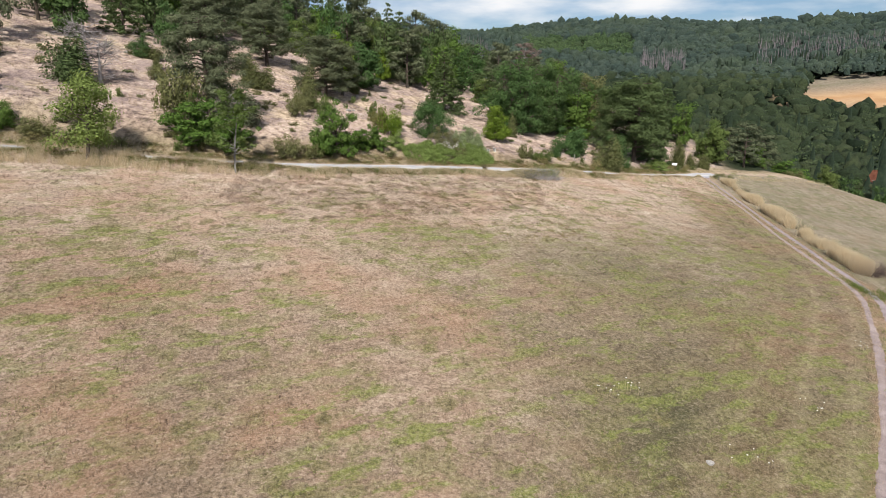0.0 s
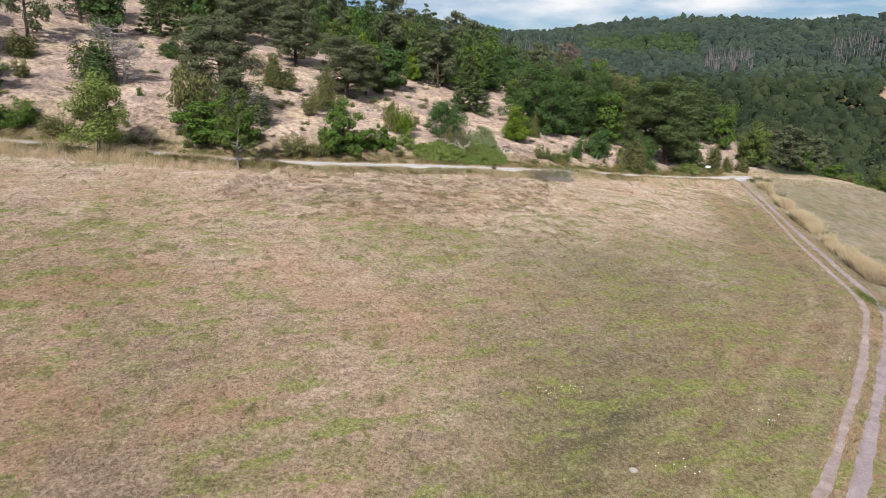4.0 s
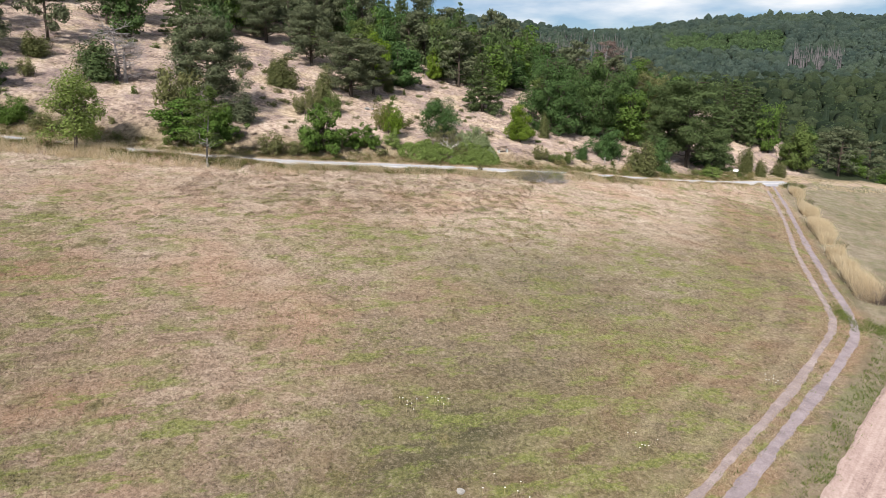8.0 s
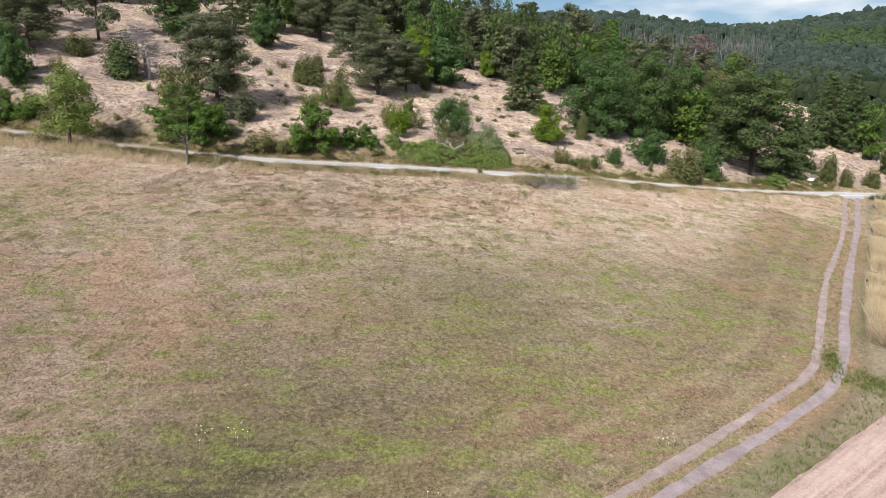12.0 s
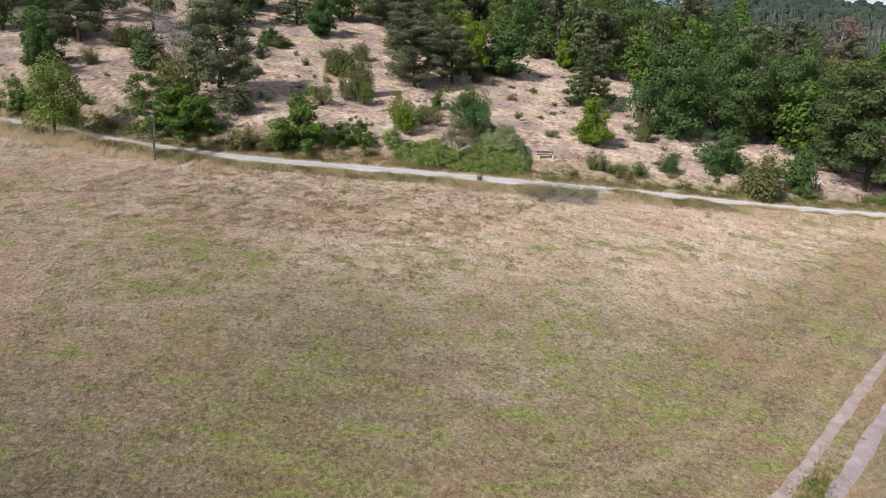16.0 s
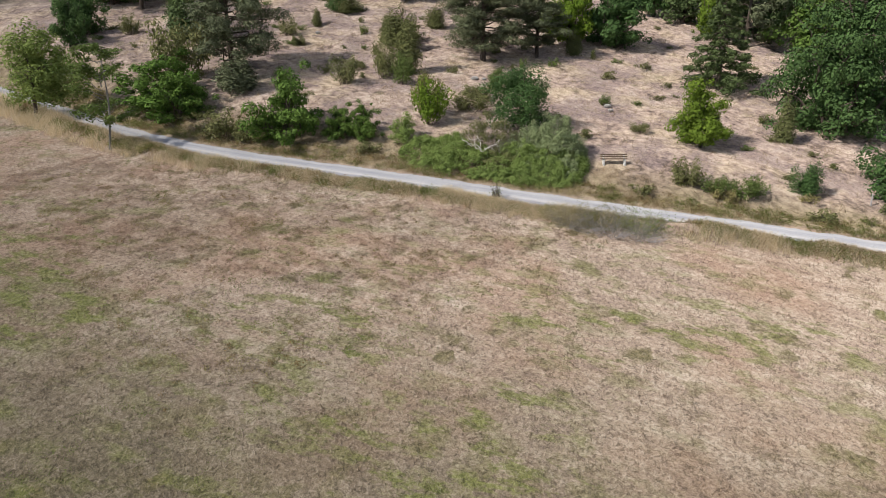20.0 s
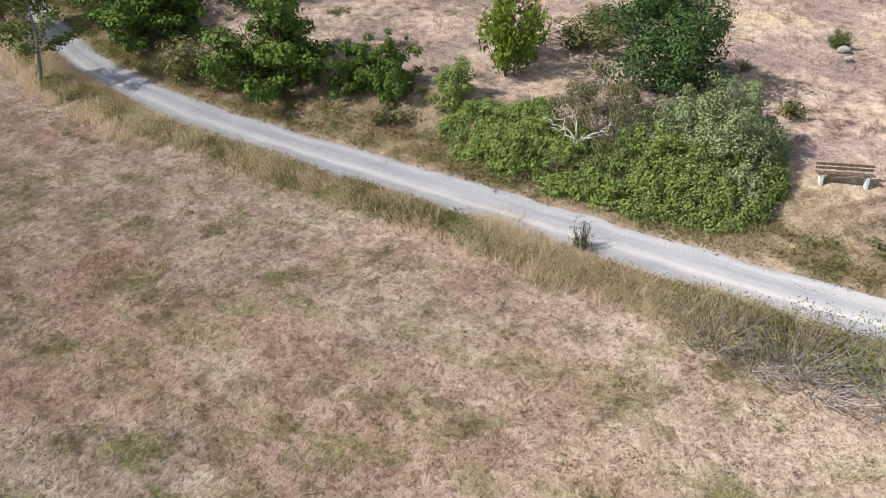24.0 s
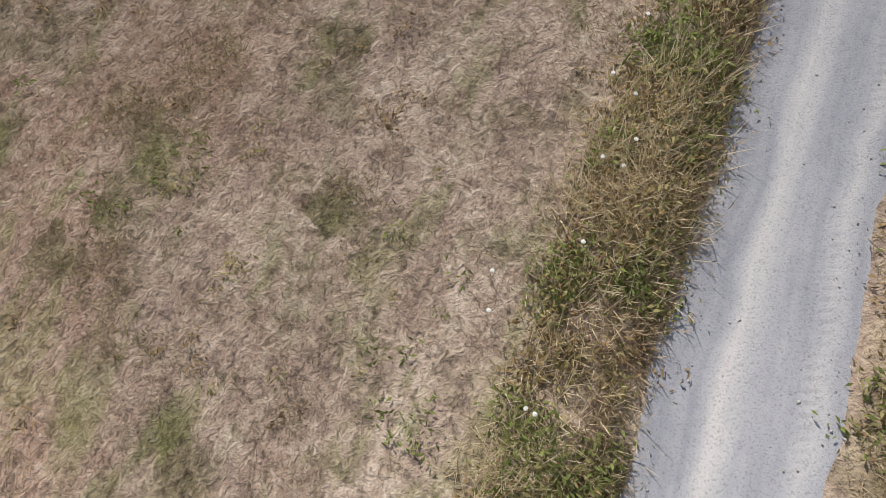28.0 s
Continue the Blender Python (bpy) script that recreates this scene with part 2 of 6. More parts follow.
def blade_material(name, low, mid, high, meadow=0.0):
    n = Nodes(name, 0.75)
    n.bsdf.inputs["Diffuse Roughness"].default_value = 0.4
    rnd = n.add("ShaderNodeNewGeometry").outputs["Random Per Island"]
    col = n.ramp(rnd, [(0.0, low), (0.5, mid), (1.0, high)])
    if meadow:
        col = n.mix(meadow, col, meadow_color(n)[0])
    trans = n.add("ShaderNodeBsdfTranslucent")
    n.link(col, trans.inputs["Color"])
    m = n.add("ShaderNodeMixShader")
    m.inputs["Fac"].default_value = 0.42
    n.link(n.bsdf.outputs["BSDF"], m.inputs[1])
    n.link(trans.outputs["BSDF"], m.inputs[2])
    n.link(m.outputs["Shader"], n.out.inputs["Surface"])
    return n.color(col)


def leaf_material(name, dark, light, through=0.2, tint=0.25):
    """Leaves that vary one by one, and from plant to plant."""
    light = tuple(0.98 * c for c in light)
    n = Nodes(name, 0.7)
    n.bsdf.inputs["Specular IOR Level"].default_value = 0.12
    n.bsdf.inputs["Diffuse Roughness"].default_value = 0.0
    rnd = n.add("ShaderNodeNewGeometry").outputs["Random Per Island"]
    who = n.add("ShaderNodeObjectInfo").outputs["Random"]
    col = n.ramp(rnd, [(0.0, tuple(0.55 * a + 0.45 * b for a, b in zip(dark, light))), (0.8, light), (1.0, tuple(min(1, c * 1.2) for c in light))])
    col = n.mix(n.ramp(who, [(0.0, 0.0), (1.0, tint)]), col, n.mix(0.5, col, (0.16, 0.14, 0.05)))
    col = n.mix(n.ramp(n.noise(0.55, 3), [(0.4, 0.0), (0.7, 0.35)]), col, n.mix(0.6, col, dark))
    trans = n.add("ShaderNodeBsdfTranslucent")
    n.link(col, trans.inputs["Color"])
    m = n.add("ShaderNodeMixShader")
    m.inputs["Fac"].default_value = through
    n.link(n.bsdf.outputs["BSDF"], m.inputs[1])
    n.link(trans.outputs["BSDF"], m.inputs[2])
    n.link(m.outputs["Shader"], n.out.inputs["Surface"])
    return n.color(col)


def bark_material(name, dark, light, scale=6.0):
    n = Nodes(name, 0.9)
    v = n.noise(scale, 5, 0.65, stretch=(1, 1, 0.25))
    n.bump(v, 0.6, 0.03)
    return n.color(n.ramp(v, [(0.35, dark), (0.65, light)]))


def gravel_material():
    """Compacted limestone gravel with paler wheel lines."""
    n = Nodes("gravel_road", 0.92)
    uv = n.add("ShaderNodeUVMap")
    uv.uv_map = "strip"
    sep = n.add("ShaderNodeSeparateXYZ")
    n.link(uv.outputs["UV"], sep.inputs["Vector"])
    along = n.noise(1.0, 4, 0.6, vector=uv.outputs["UV"], stretch=(9.0, 0.25, 1))
    blotch = n.noise(0.9, 5, 0.6)
    grit = n.noise(34.0, 3, 0.7)
    wob = n.math("ADD", sep.outputs["X"], n.math("MULTIPLY", n.math("SUBTRACT", n.noise(0.25, 2), 0.5), 0.12))
    lines = n.ramp(wob, [(0.0, 0.3), (0.16, 0.1), (0.30, 0.2), (0.40, 1.0), (0.52, 0.45), (0.66, 0.2), (0.80, 0.65), (0.95, 0.3)])
    fleck = n.noise(6.0, 5, 0.7, stretch=(1, 1, 1))
    v = n.math("ADD", n.math("MULTIPLY", lines, 0.34), n.math("ADD", n.math("MULTIPLY", along, 0.42), n.math("ADD", n.math("MULTIPLY", blotch, 0.2), n.math("MULTIPLY", fleck, 0.2))))
    col = n.ramp(v, [(0.34, (0.285, 0.292, 0.325)), (0.54, (0.405, 0.405, 0.420)), (0.78, (0.575, 0.555, 0.535))])
    col = n.mix(n.ramp(grit, [(0.32, 0.5), (0.48, 0.0)]), col, (0.16, 0.15, 0.145))
    # a tractor tyre's print in one wheel line
    ribs = n.math("SINE", n.math("ADD", n.math("MULTIPLY", sep.outputs["Y"], 46.0), n.math("MULTIPLY", sep.outputs["X"], 38.0)))
    print_ = n.math("MULTIPLY", n.ramp(wob, [(0.735, 0.0), (0.755, 1.0), (0.815, 1.0), (0.835, 0.0)]), n.ramp(n.noise(0.5, 3), [(0.42, 0.0), (0.56, 1.0)]))
    col = n.mix(n.math("MULTIPLY", print_, n.ramp(ribs, [(0.0, 0.0), (0.7, 0.24)])), col, (0.22, 0.215, 0.22))
    n.bump(n.math("ADD", grit, n.math("MULTIPLY", blotch, 1.5)), 0.5, 0.03)
    return n.color(col)


def soil_material(name, dark, mid, light):
    n = Nodes(name, 0.95)
    v = n.noise(1.3, 6, 0.65)
    g = n.noise(14.0, 4, 0.7)
    col = n.ramp(n.math("ADD", n.math("MULTIPLY", v, 0.6), n.math("MULTIPLY", g, 0.4)), [(0.34, dark), (0.5, mid), (0.66, light)])
    n.bump(g, 0.8, 0.05)
    return n.color(col)


def plough_material():
    """Bare harrowed soil in straight lines along the field."""
    n = Nodes("ploughed_soil", 0.95)
    lines = n.noise(2.2, 3, 0.6, stretch=(0.04, 1.2, 1, 61))
    v = n.noise(1.3, 6, 0.65)
    g = n.noise(9.0, 4, 0.7)
    mix = n.math("ADD", n.math("MULTIPLY", lines, 0.5), n.math("ADD", n.math("MULTIPLY", v, 0.15), n.math("MULTIPLY", g, 0.35)))
    n.bump(g, 0.8, 0.05)
    return n.color(n.ramp(mix, [(0.38, (0.215, 0.152, 0.132)), (0.49, (0.375, 0.278, 0.245)), (0.62, (0.50, 0.395, 0.35))]))


MAT = {
    "ground": ground_material(),
    "gravel": gravel_material(),
    "track": soil_material("track_soil", (0.185, 0.152, 0.155), (0.27, 0.224, 0.23), (0.36, 0.306, 0.31)),
    "pale_track": soil_material("pale_track_soil", (0.190, 0.150, 0.142), (0.285, 0.230, 0.216), (0.39, 0.325, 0.305)),
    "plough": plough_material(),
    "far_spruce": soil_material("far_spruce", (0.016, 0.028, 0.018), (0.028, 0.044, 0.026), (0.045, 0.062, 0.034)),
    "snag": bark_material("snag", (0.135, 0.120, 0.124), (0.235, 0.212, 0.217)),
    "stone": soil_material("field_stone", (0.25, 0.24, 0.22), (0.38, 0.36, 0.33), (0.55, 0.53, 0.50)),
    "meadow": blade_material("meadow_blades", PINK, STRAW, PALE, 0.8),
    "verge": blade_material("verge_blades", (0.32, 0.29, 0.12), (0.54, 0.45, 0.25), (0.72, 0.61, 0.41)),
    "blond": blade_material("blond_blades", (0.54, 0.43, 0.26), (0.70, 0.59, 0.40), (0.82, 0.72, 0.53)),
    "straw": blade_material("straw_blades", (0.30, 0.215, 0.135), (0.47, 0.365, 0.24), (0.64, 0.53, 0.37)),
    "herb": blade_material("herb_blades", (0.140, 0.120, 0.046), (0.280, 0.240, 0.106), (0.43, 0.34, 0.185)),
    "heath": blade_material("heath_blades", (0.28, 0.20, 0.14), (0.46, 0.36, 0.24), (0.58, 0.48, 0.33)),
    "regrowth": blade_material("regrowth_blades", (0.08, 0.12, 0.02), (0.16, 0.22, 0.05), (0.28, 0.30, 0.10)),
    "oak": leaf_material("oak_leaves", (0.014, 0.036, 0.014), (0.100, 0.180, 0.054), 0.16),
    "oak_bush": leaf_material("oak_bush_leaves", (0.018, 0.046, 0.008), (0.140, 0.240, 0.046), 0.2),
    "lime": leaf_material("lime_green_leaves", (0.070, 0.130, 0.012), (0.200, 0.300, 0.035), 0.3),
    "ash": leaf_material("ash_leaves", (0.058, 0.092, 0.022), (0.172, 0.232, 0.066), 0.28),
    "olive": leaf_material("olive_leaves", (0.080, 0.090, 0.030), (0.230, 0.235, 0.098)),
    "bramble": leaf_material("bramble_leaves", (0.100, 0.152, 0.036), (0.285, 0.378, 0.108), 0.25),
    "grey_bush": leaf_material("grey_green_leaves", (0.125, 0.165, 0.066), (0.36, 0.42, 0.215), 0.25),
    "pine": leaf_material("pine_needles", (0.036, 0.050, 0.027), (0.168, 0.192, 0.106), 0.08),
    "spruce": leaf_material("spruce_needles", (0.032, 0.062, 0.022), (0.125, 0.175, 0.066), 0.15),
    "juniper": leaf_material("juniper_needles", (0.060, 0.076, 0.024), (0.200, 0.212, 0.082), 0.15),
    "roadside": leaf_material("roadside_leaves", (0.085, 0.125, 0.028), (0.265, 0.345, 0.095), 0.26),
    "weed": leaf_material("weed_leaves", (0.18, 0.165, 0.06), (0.38, 0.33, 0.15), 0.3),
    "green_weed": leaf_material("green_weed_leaves", (0.085, 0.112, 0.028), (0.215, 0.250, 0.075), 0.3),
    "brown_weed": leaf_material("brown_weed_leaves", (0.12, 0.080, 0.035), (0.30, 0.21, 0.10), 0.2),
    "rust": leaf_material("dead_needles", (0.12, 0.085, 0.075), (0.26, 0.19, 0.17), 0.1),
    "yellowed": leaf_material("yellowed_leaves", (0.10, 0.11, 0.03), (0.26, 0.25, 0.09), 0.3),
    "twig": bark_material("dry_twig", (0.15, 0.125, 0.105), (0.30, 0.262, 0.225)),
    "bark": bark_material("bark", (0.055, 0.042, 0.032), (0.15, 0.12, 0.095)),
    "grey_bark": bark_material("grey_bark", (0.20, 0.18, 0.165), (0.36, 0.34, 0.31)),
    "dead_wood": bark_material("dead_wood", (0.30, 0.27, 0.255), (0.48, 0.44, 0.42)),
    "pale_wood": bark_material("pale_wood", (0.50, 0.46, 0.40), (0.72, 0.68, 0.61)),
    "slat": bark_material("weathered_slat", (0.085, 0.06, 0.042), (0.19, 0.14, 0.10), 9.0),
    "concrete": soil_material("pale_concrete", (0.55, 0.53, 0.50), (0.66, 0.65, 0.62), (0.74, 0.73, 0.70)),
    "white": soil_material("white_board", (0.70, 0.70, 0.69), (0.78, 0.78, 0.77), (0.84, 0.84, 0.83)),
    "roof": soil_material("clay_roof", (0.20, 0.08, 0.05), (0.30, 0.12, 0.075), (0.38, 0.17, 0.11)),
    "petal": soil_material("white_petal", (0.70, 0.70, 0.64), (0.78, 0.78, 0.72), (0.84, 0.84, 0.80)),
}

# ---- mesh helpers ----


def mesh_np(name, verts, faces, mat, smooth=False, attrs=None):
    """A mesh from numpy arrays: verts (n, 3), faces (m, 3 or 4)."""
    verts = np.asarray(verts, np.float32)
    faces = np.asarray(faces, np.int32)
    me = bpy.data.meshes.new(name)
    k = faces.shape[1]
    me.vertices.add(len(verts))
    me.vertices.foreach_set("co", verts.ravel())
    me.loops.add(faces.size)
    me.loops.foreach_set("vertex_index", faces.ravel())
    me.polygons.add(len(faces))
    me.polygons.foreach_set("loop_start", np.arange(0, faces.size, k, dtype=np.int32))
    if smooth:
        me.polygons.foreach_set("use_smooth", np.ones(len(faces), bool))
    for key, values in (attrs or {}).items():
        a = me.attributes.new(key, "FLOAT", "POINT")
        a.data.foreach_set("value", np.asarray(values, np.float32))
    me.update(calc_edges=True)
    me.materials.append(mat)
    return me


def part_np(name, verts, faces, mat, parent=None, label="", smooth=False):
    ob = new(name, mesh_np(name, verts, faces, mat, smooth))
    if parent:
        ob.parent = parent
    if label:
        tagged(ob, label)
    return ob


def part(name, bm, mat, parent=None, label=""):
    me = bpy.data.meshes.new(name)
    bm.to_mesh(me)
    bm.free()
    me.materials.append(mat)
    ob = new(name, me)
    if parent:
        ob.parent = parent
    if label:
        tagged(ob, label)
    return ob


def join(pieces):
    """Joins (verts, faces) pairs with the same face size."""
    vs, fs, k = [], [], 0
    for v, f in pieces:
        vs.append(v)
        fs.append(np.asarray(f) + k)
        k += len(v)
    return np.concatenate(vs), np.concatenate(fs)


def box_bm(x, y, z, bevel=0.01):
    bm = bmesh.new()
    bmesh.ops.create_cube(bm, size=1.0, matrix=Matrix.Diagonal((x, y, z, 1)))
    bmesh.ops.bevel(bm, geom=list(bm.edges), offset=bevel, segments=2, affect="EDGES")
    return bm


def smoothstep(t):
    t = np.clip(t, 0, 1)
    return t * t * (3 - 2 * t)


def value_noise(x, y, seed=0):
    """Smooth value noise in [-1, 1] on numpy arrays."""
    xi, yi = np.floor(x).astype(np.int64), np.floor(y).astype(np.int64)
    fx, fy = x - xi, y - yi
    fx, fy = fx * fx * (3 - 2 * fx), fy * fy * (3 - 2 * fy)

    def h(a, b):
        n = (a * 374761393 + b * 668265263 + seed * 974711) & 0x7FFFFFFF
        n = ((n ^ (n >> 13)) * 1274126177) & 0x7FFFFFFF
        return ((n ^ (n >> 16)) & 0xFFFF) / 32767.5 - 1
    return (h(xi, yi) * (1 - fx) + h(xi + 1, yi) * fx) * (1 - fy) + (h(xi, yi + 1) * (1 - fx) + h(xi + 1, yi + 1) * fx) * fy


# ---- the lie of the land ----
ROAD = np.array([(-70, 51.5), (-45, 55.0), (-36, 57.0), (-25, 59.2), (-20, 60.5), (-14.5, 62.7), (-10, 65.0), (-5, 68.2), (0, 71.6), (5, 75.2), (10, 79.1), (14, 82.6), (23, 90.3), (29, 96.5), (35.8, 104.5), (42.5, 113.0), (50, 121), (62, 129), (80, 137), (110, 146)], float)
RUT_A = np.array([(40.7, 111.7), (40.3, 108.5), (38.7, 95.5), (37.0, 84.3), (35.9, 78.5), (34.3, 70.5), (33.4, 63.8), (32.4, 56.3), (32.0, 52.4), (31.3, 49.8), (30.0, 46.8), (28.5, 44.0), (26.3, 39.5), (24.2, 35.8), (22.6, 33.1), (20.7, 29.8), (18.5, 26.2), (11.2, 14.6), (1.2, -0.4)], float)
RUT_B = np.array([(42.1, 112.5), (41.7, 108.9), (40.2, 97.0), (38.5, 86.5), (37.4, 80.2), (35.9, 71.3), (35.0, 65.0), (34.2, 59.8), (33.6, 54.5), (33.0, 51.2), (32.2, 48.5), (30.6, 45.3), (28.6, 41.5), (26.5, 37.8), (24.2, 33.8), (22.1, 30.1), (20.4, 27.1), (12.9, 15.4), (2.9, 0.3)], float)
TRACK = (RUT_A + RUT_B) / 2
SHAPE = (1.1905, 5.5482, -0.3215, 0.1764, 0.027, -9.0236, -4.9951, 0.8098, 1.1019, -0.9709, -0.23, 0.3544, 0.2562, -0.0304, 0.356)


FIELD_SIDE = (0.8735, -0.4869)


def line_distance(line, x, y):
    """Signed distance to a line (positive to its left), and the length along it."""
    best, side, run = np.full(x.shape, 1e9), np.zeros(x.shape), np.zeros(x.shape)
    total = 0.0
    for a, b in zip(line[:-1], line[1:]):
        d = b - a
        size = np.hypot(*d)
        d = d / size
        s = np.clip((x - a[0]) * d[0] + (y - a[1]) * d[1], 0, size)
        dx, dy = x - a[0] - s * d[0], y - a[1] - s * d[1]
        q = np.hypot(dx, dy)
        m = q < best - 1e-9
        best = np.where(m, q, best)
        side = np.where(m, np.where(d[0] * dy - d[1] * dx < 0, -1, 1), side)
        run = np.where(m, total + s, run)
        total += size
    return best * side, run


def valley(x, y):
    """The far side: a wooded valley, a field on its slope and the long ridge behind."""
    r, az = np.hypot(x, y), np.degrees(np.arctan2(x, y))
    z = np.interp(r, [0, 150, 260, 350, 450, 512, 530, 665, 800, 1000, 1180, 1500, 3200], [-12, -17, -31, -29, -23, -15, -8, 10, 27, 62, 90, 60, 40])
    crest = np.interp(az, [-30, -14, -9, -6, -3, 0, 3, 6, 9, 13, 17, 21, 25, 28, 32, 60], [1.36, 1.24, 1.20, 1.10, 0.94, 0.83, 0.81, 0.88, 1.00, 1.06, 1.04, 0.93, 0.94, 0.99, 1.01, 1.05])
    z = np.where(r > 700, 26 + (z - 26) * crest, z)
    z = z + 5 * value_noise(x / 130, y / 130, 3) * smoothstep((r - 300) / 300) * (1 - 0.6 * smoothstep((r - 950) / 150))
    left = smoothstep((-12 - az) / 10) * (np.abs(az) < 150)
    z = z * (1 - left) + left * np.interp(r, [0, 150, 400, 900, 3200], [20, 30, 45, 60, 60])
    back = smoothstep((np.abs(az) - 75) / 40)
    return z * (1 - back) + back * (-10 - 0.004 * r)


def land(x, y, detail=True):
    """Height of the ground."""
    x, y = np.asarray(x, float), np.asarray(y, float)
    cx, cy = np.clip(x, -75, 90), np.clip(y, -12, 165)
    u, v = cx / 50, (cy - 70) / 50
    z, k = 0, 0
    for i in range(5):
        for j in range(5 - i):
            z = z + SHAPE[k] * u ** i * v ** j
            k += 1
    d, run = line_distance(ROAD, cx, cy)
    bank = smoothstep((d - 1.2) / 6.0)
    z = z + bank * (0.9346 - 1.7997 * u + 0.221 * u * u)
    r = np.hypot(x, y)
    start = np.interp(x, [35, 60, 85], [165, 148, 138])
    w = smoothstep((r - start) / np.interp(x, [35, 70], [85, 45])) * (y > -200)
    w = np.maximum(w, smoothstep((np.maximum(np.abs(x) - 75, -12 - y)) / 120))
    z = z * (1 - w) + w * valley(x, y)
    if detail:
        near = (1 - w)
        dt, _ = line_distance(TRACK, x, y)
        rough = np.where(d > 2, 1.0, 0.28) * smoothstep((np.abs(dt) - 1.4) / 1.0)
        z = z + near * rough * (0.16 * value_noise(x / 1.7, y / 1.7, 1) + 0.09 * value_noise(x / 0.63, y / 0.63, 2)) * smoothstep((np.abs(d) - 1.0) / 1.2)
        z = z - 0.07 * smoothstep((1.25 - np.abs(d + 0.15)) / 0.3) * (x < 45.5)
        z = z - 0.05 * smoothstep((1.7 - np.abs(dt)) / 0.5) * (r < 200) * (y < 113)
        z = z + np.interp(x, [-40, -20, -8, 6, 13, 34], [0.5, 0.46, 0.16, 0.16, 0.36, 0.36]) * np.exp(-((d + 1.95) / 0.6) ** 2) * (1 + 0.8 * value_noise(x / 2.3, y / 2.3, 6)) * (x < 40)
        e = (x - 37.5) * FIELD_SIDE[0] + (y - 52.8) * FIELD_SIDE[1]
        z = z - 0.22 * smoothstep((e - 0.2) / 0.4) * (e < 25.8) * (y < 52) * (y > 8)
    return z


def zone_masks(x, y):
    d, _ = line_distance(ROAD, x, y)
    dt, _ = line_distance(TRACK, x, y)
    r, az = np.hypot(x, y), np.degrees(np.arctan2(x, y))
    hill = smoothstep((d - 0.7) / 0.6)
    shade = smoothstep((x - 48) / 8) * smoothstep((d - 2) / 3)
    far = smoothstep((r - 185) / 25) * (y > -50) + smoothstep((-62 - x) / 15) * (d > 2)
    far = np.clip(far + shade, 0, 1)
    field = (r > 525) & (r < 665) & (az > 27.2) & (az < 40)
    stubble = field & (r < 612)
    pasture = field & (r >= 612)
    dry = np.clip(smoothstep((d + 17) / 9) * (1 - 0.6 * smoothstep((x - 14) / 14)), 0, 1)
    brown = np.maximum(0.45 * smoothstep((-2.5 - d) / 7) * smoothstep((5 - x) / 8), smoothstep((54 - y) / 16)) * (0.72 + 0.28 * value_noise(x / 9, y / 6, 41))
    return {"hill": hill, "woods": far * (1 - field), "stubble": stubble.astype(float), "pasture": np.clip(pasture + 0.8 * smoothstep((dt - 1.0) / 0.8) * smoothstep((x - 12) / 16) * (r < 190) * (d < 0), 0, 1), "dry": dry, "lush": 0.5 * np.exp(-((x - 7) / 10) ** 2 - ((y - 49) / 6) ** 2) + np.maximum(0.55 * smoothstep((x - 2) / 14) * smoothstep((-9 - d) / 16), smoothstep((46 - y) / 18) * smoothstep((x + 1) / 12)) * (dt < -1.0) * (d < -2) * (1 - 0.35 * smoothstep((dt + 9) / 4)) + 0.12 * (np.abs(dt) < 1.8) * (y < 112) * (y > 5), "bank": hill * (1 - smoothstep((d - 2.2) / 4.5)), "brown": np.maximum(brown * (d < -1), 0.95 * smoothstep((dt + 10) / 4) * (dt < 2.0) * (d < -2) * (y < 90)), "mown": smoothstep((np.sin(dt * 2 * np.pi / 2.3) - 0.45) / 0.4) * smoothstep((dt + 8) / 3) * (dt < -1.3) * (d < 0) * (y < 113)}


def graded(lo, hi, step, reach, growth=1.16):
    """Grid lines: even between lo and hi, ever wider out to reach."""
    mid = list(np.arange(lo, hi + 1e-6, step))
    out, s, v = [], step, hi
    while v < reach:
        s = min(s * growth, 160)
        v += s
        out.append(v)
    back, s, v = [], step, lo
    while v > -reach:
        s = min(s * growth, 160)
        v -= s
        back.append(v)
    return np.array(back[::-1] + mid + out)


def build_ground():
    gx, gy = graded(-48, 52, 0.45, 3000), graded(18, 126, 0.45, 3000)
    X, Y = np.meshgrid(gx, gy)
    x, y = X.ravel(), Y.ravel()
    V = np.stack([x, y, land(x, y)], 1)
    nx, ny = len(gx), len(gy)
    i = (np.arange(ny - 1)[:, None] * nx + np.arange(nx - 1)[None]).ravel()
    F = np.stack([i, i + 1, i + nx + 1, i + nx], 1)
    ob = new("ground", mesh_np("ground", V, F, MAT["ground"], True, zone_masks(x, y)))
    tagged(ob, "sloping dry late-summer meadow, heath hillside and wooded valley floor", "ground", kind="structure")


def line_points(line, step):
    """Evenly spaced points on a softened line, and their left normals."""
    seg = np.hypot(*np.diff(line, axis=0).T)
    s = np.r_[0, np.cumsum(seg)]
    t = np.arange(0, s[-1], step)
    p = np.stack([np.interp(t, s, line[:, 0]), np.interp(t, s, line[:, 1])], 1)
    k = max(1, int(2.5 / step))
    pad = np.pad(p, ((k, k), (0, 0)), mode="edge")
    ker = np.ones(2 * k + 1) / (2 * k + 1)
    q = np.stack([np.convolve(pad[:, a], ker, "valid") for a in (0, 1)], 1)
    q[:k], q[-k:] = p[:k], p[-k:]
    g = np.gradient(q, axis=0)
    g /= np.hypot(*g.T)[:, None]
    return t, q, np.stack([-g[:, 1], g[:, 0]], 1)


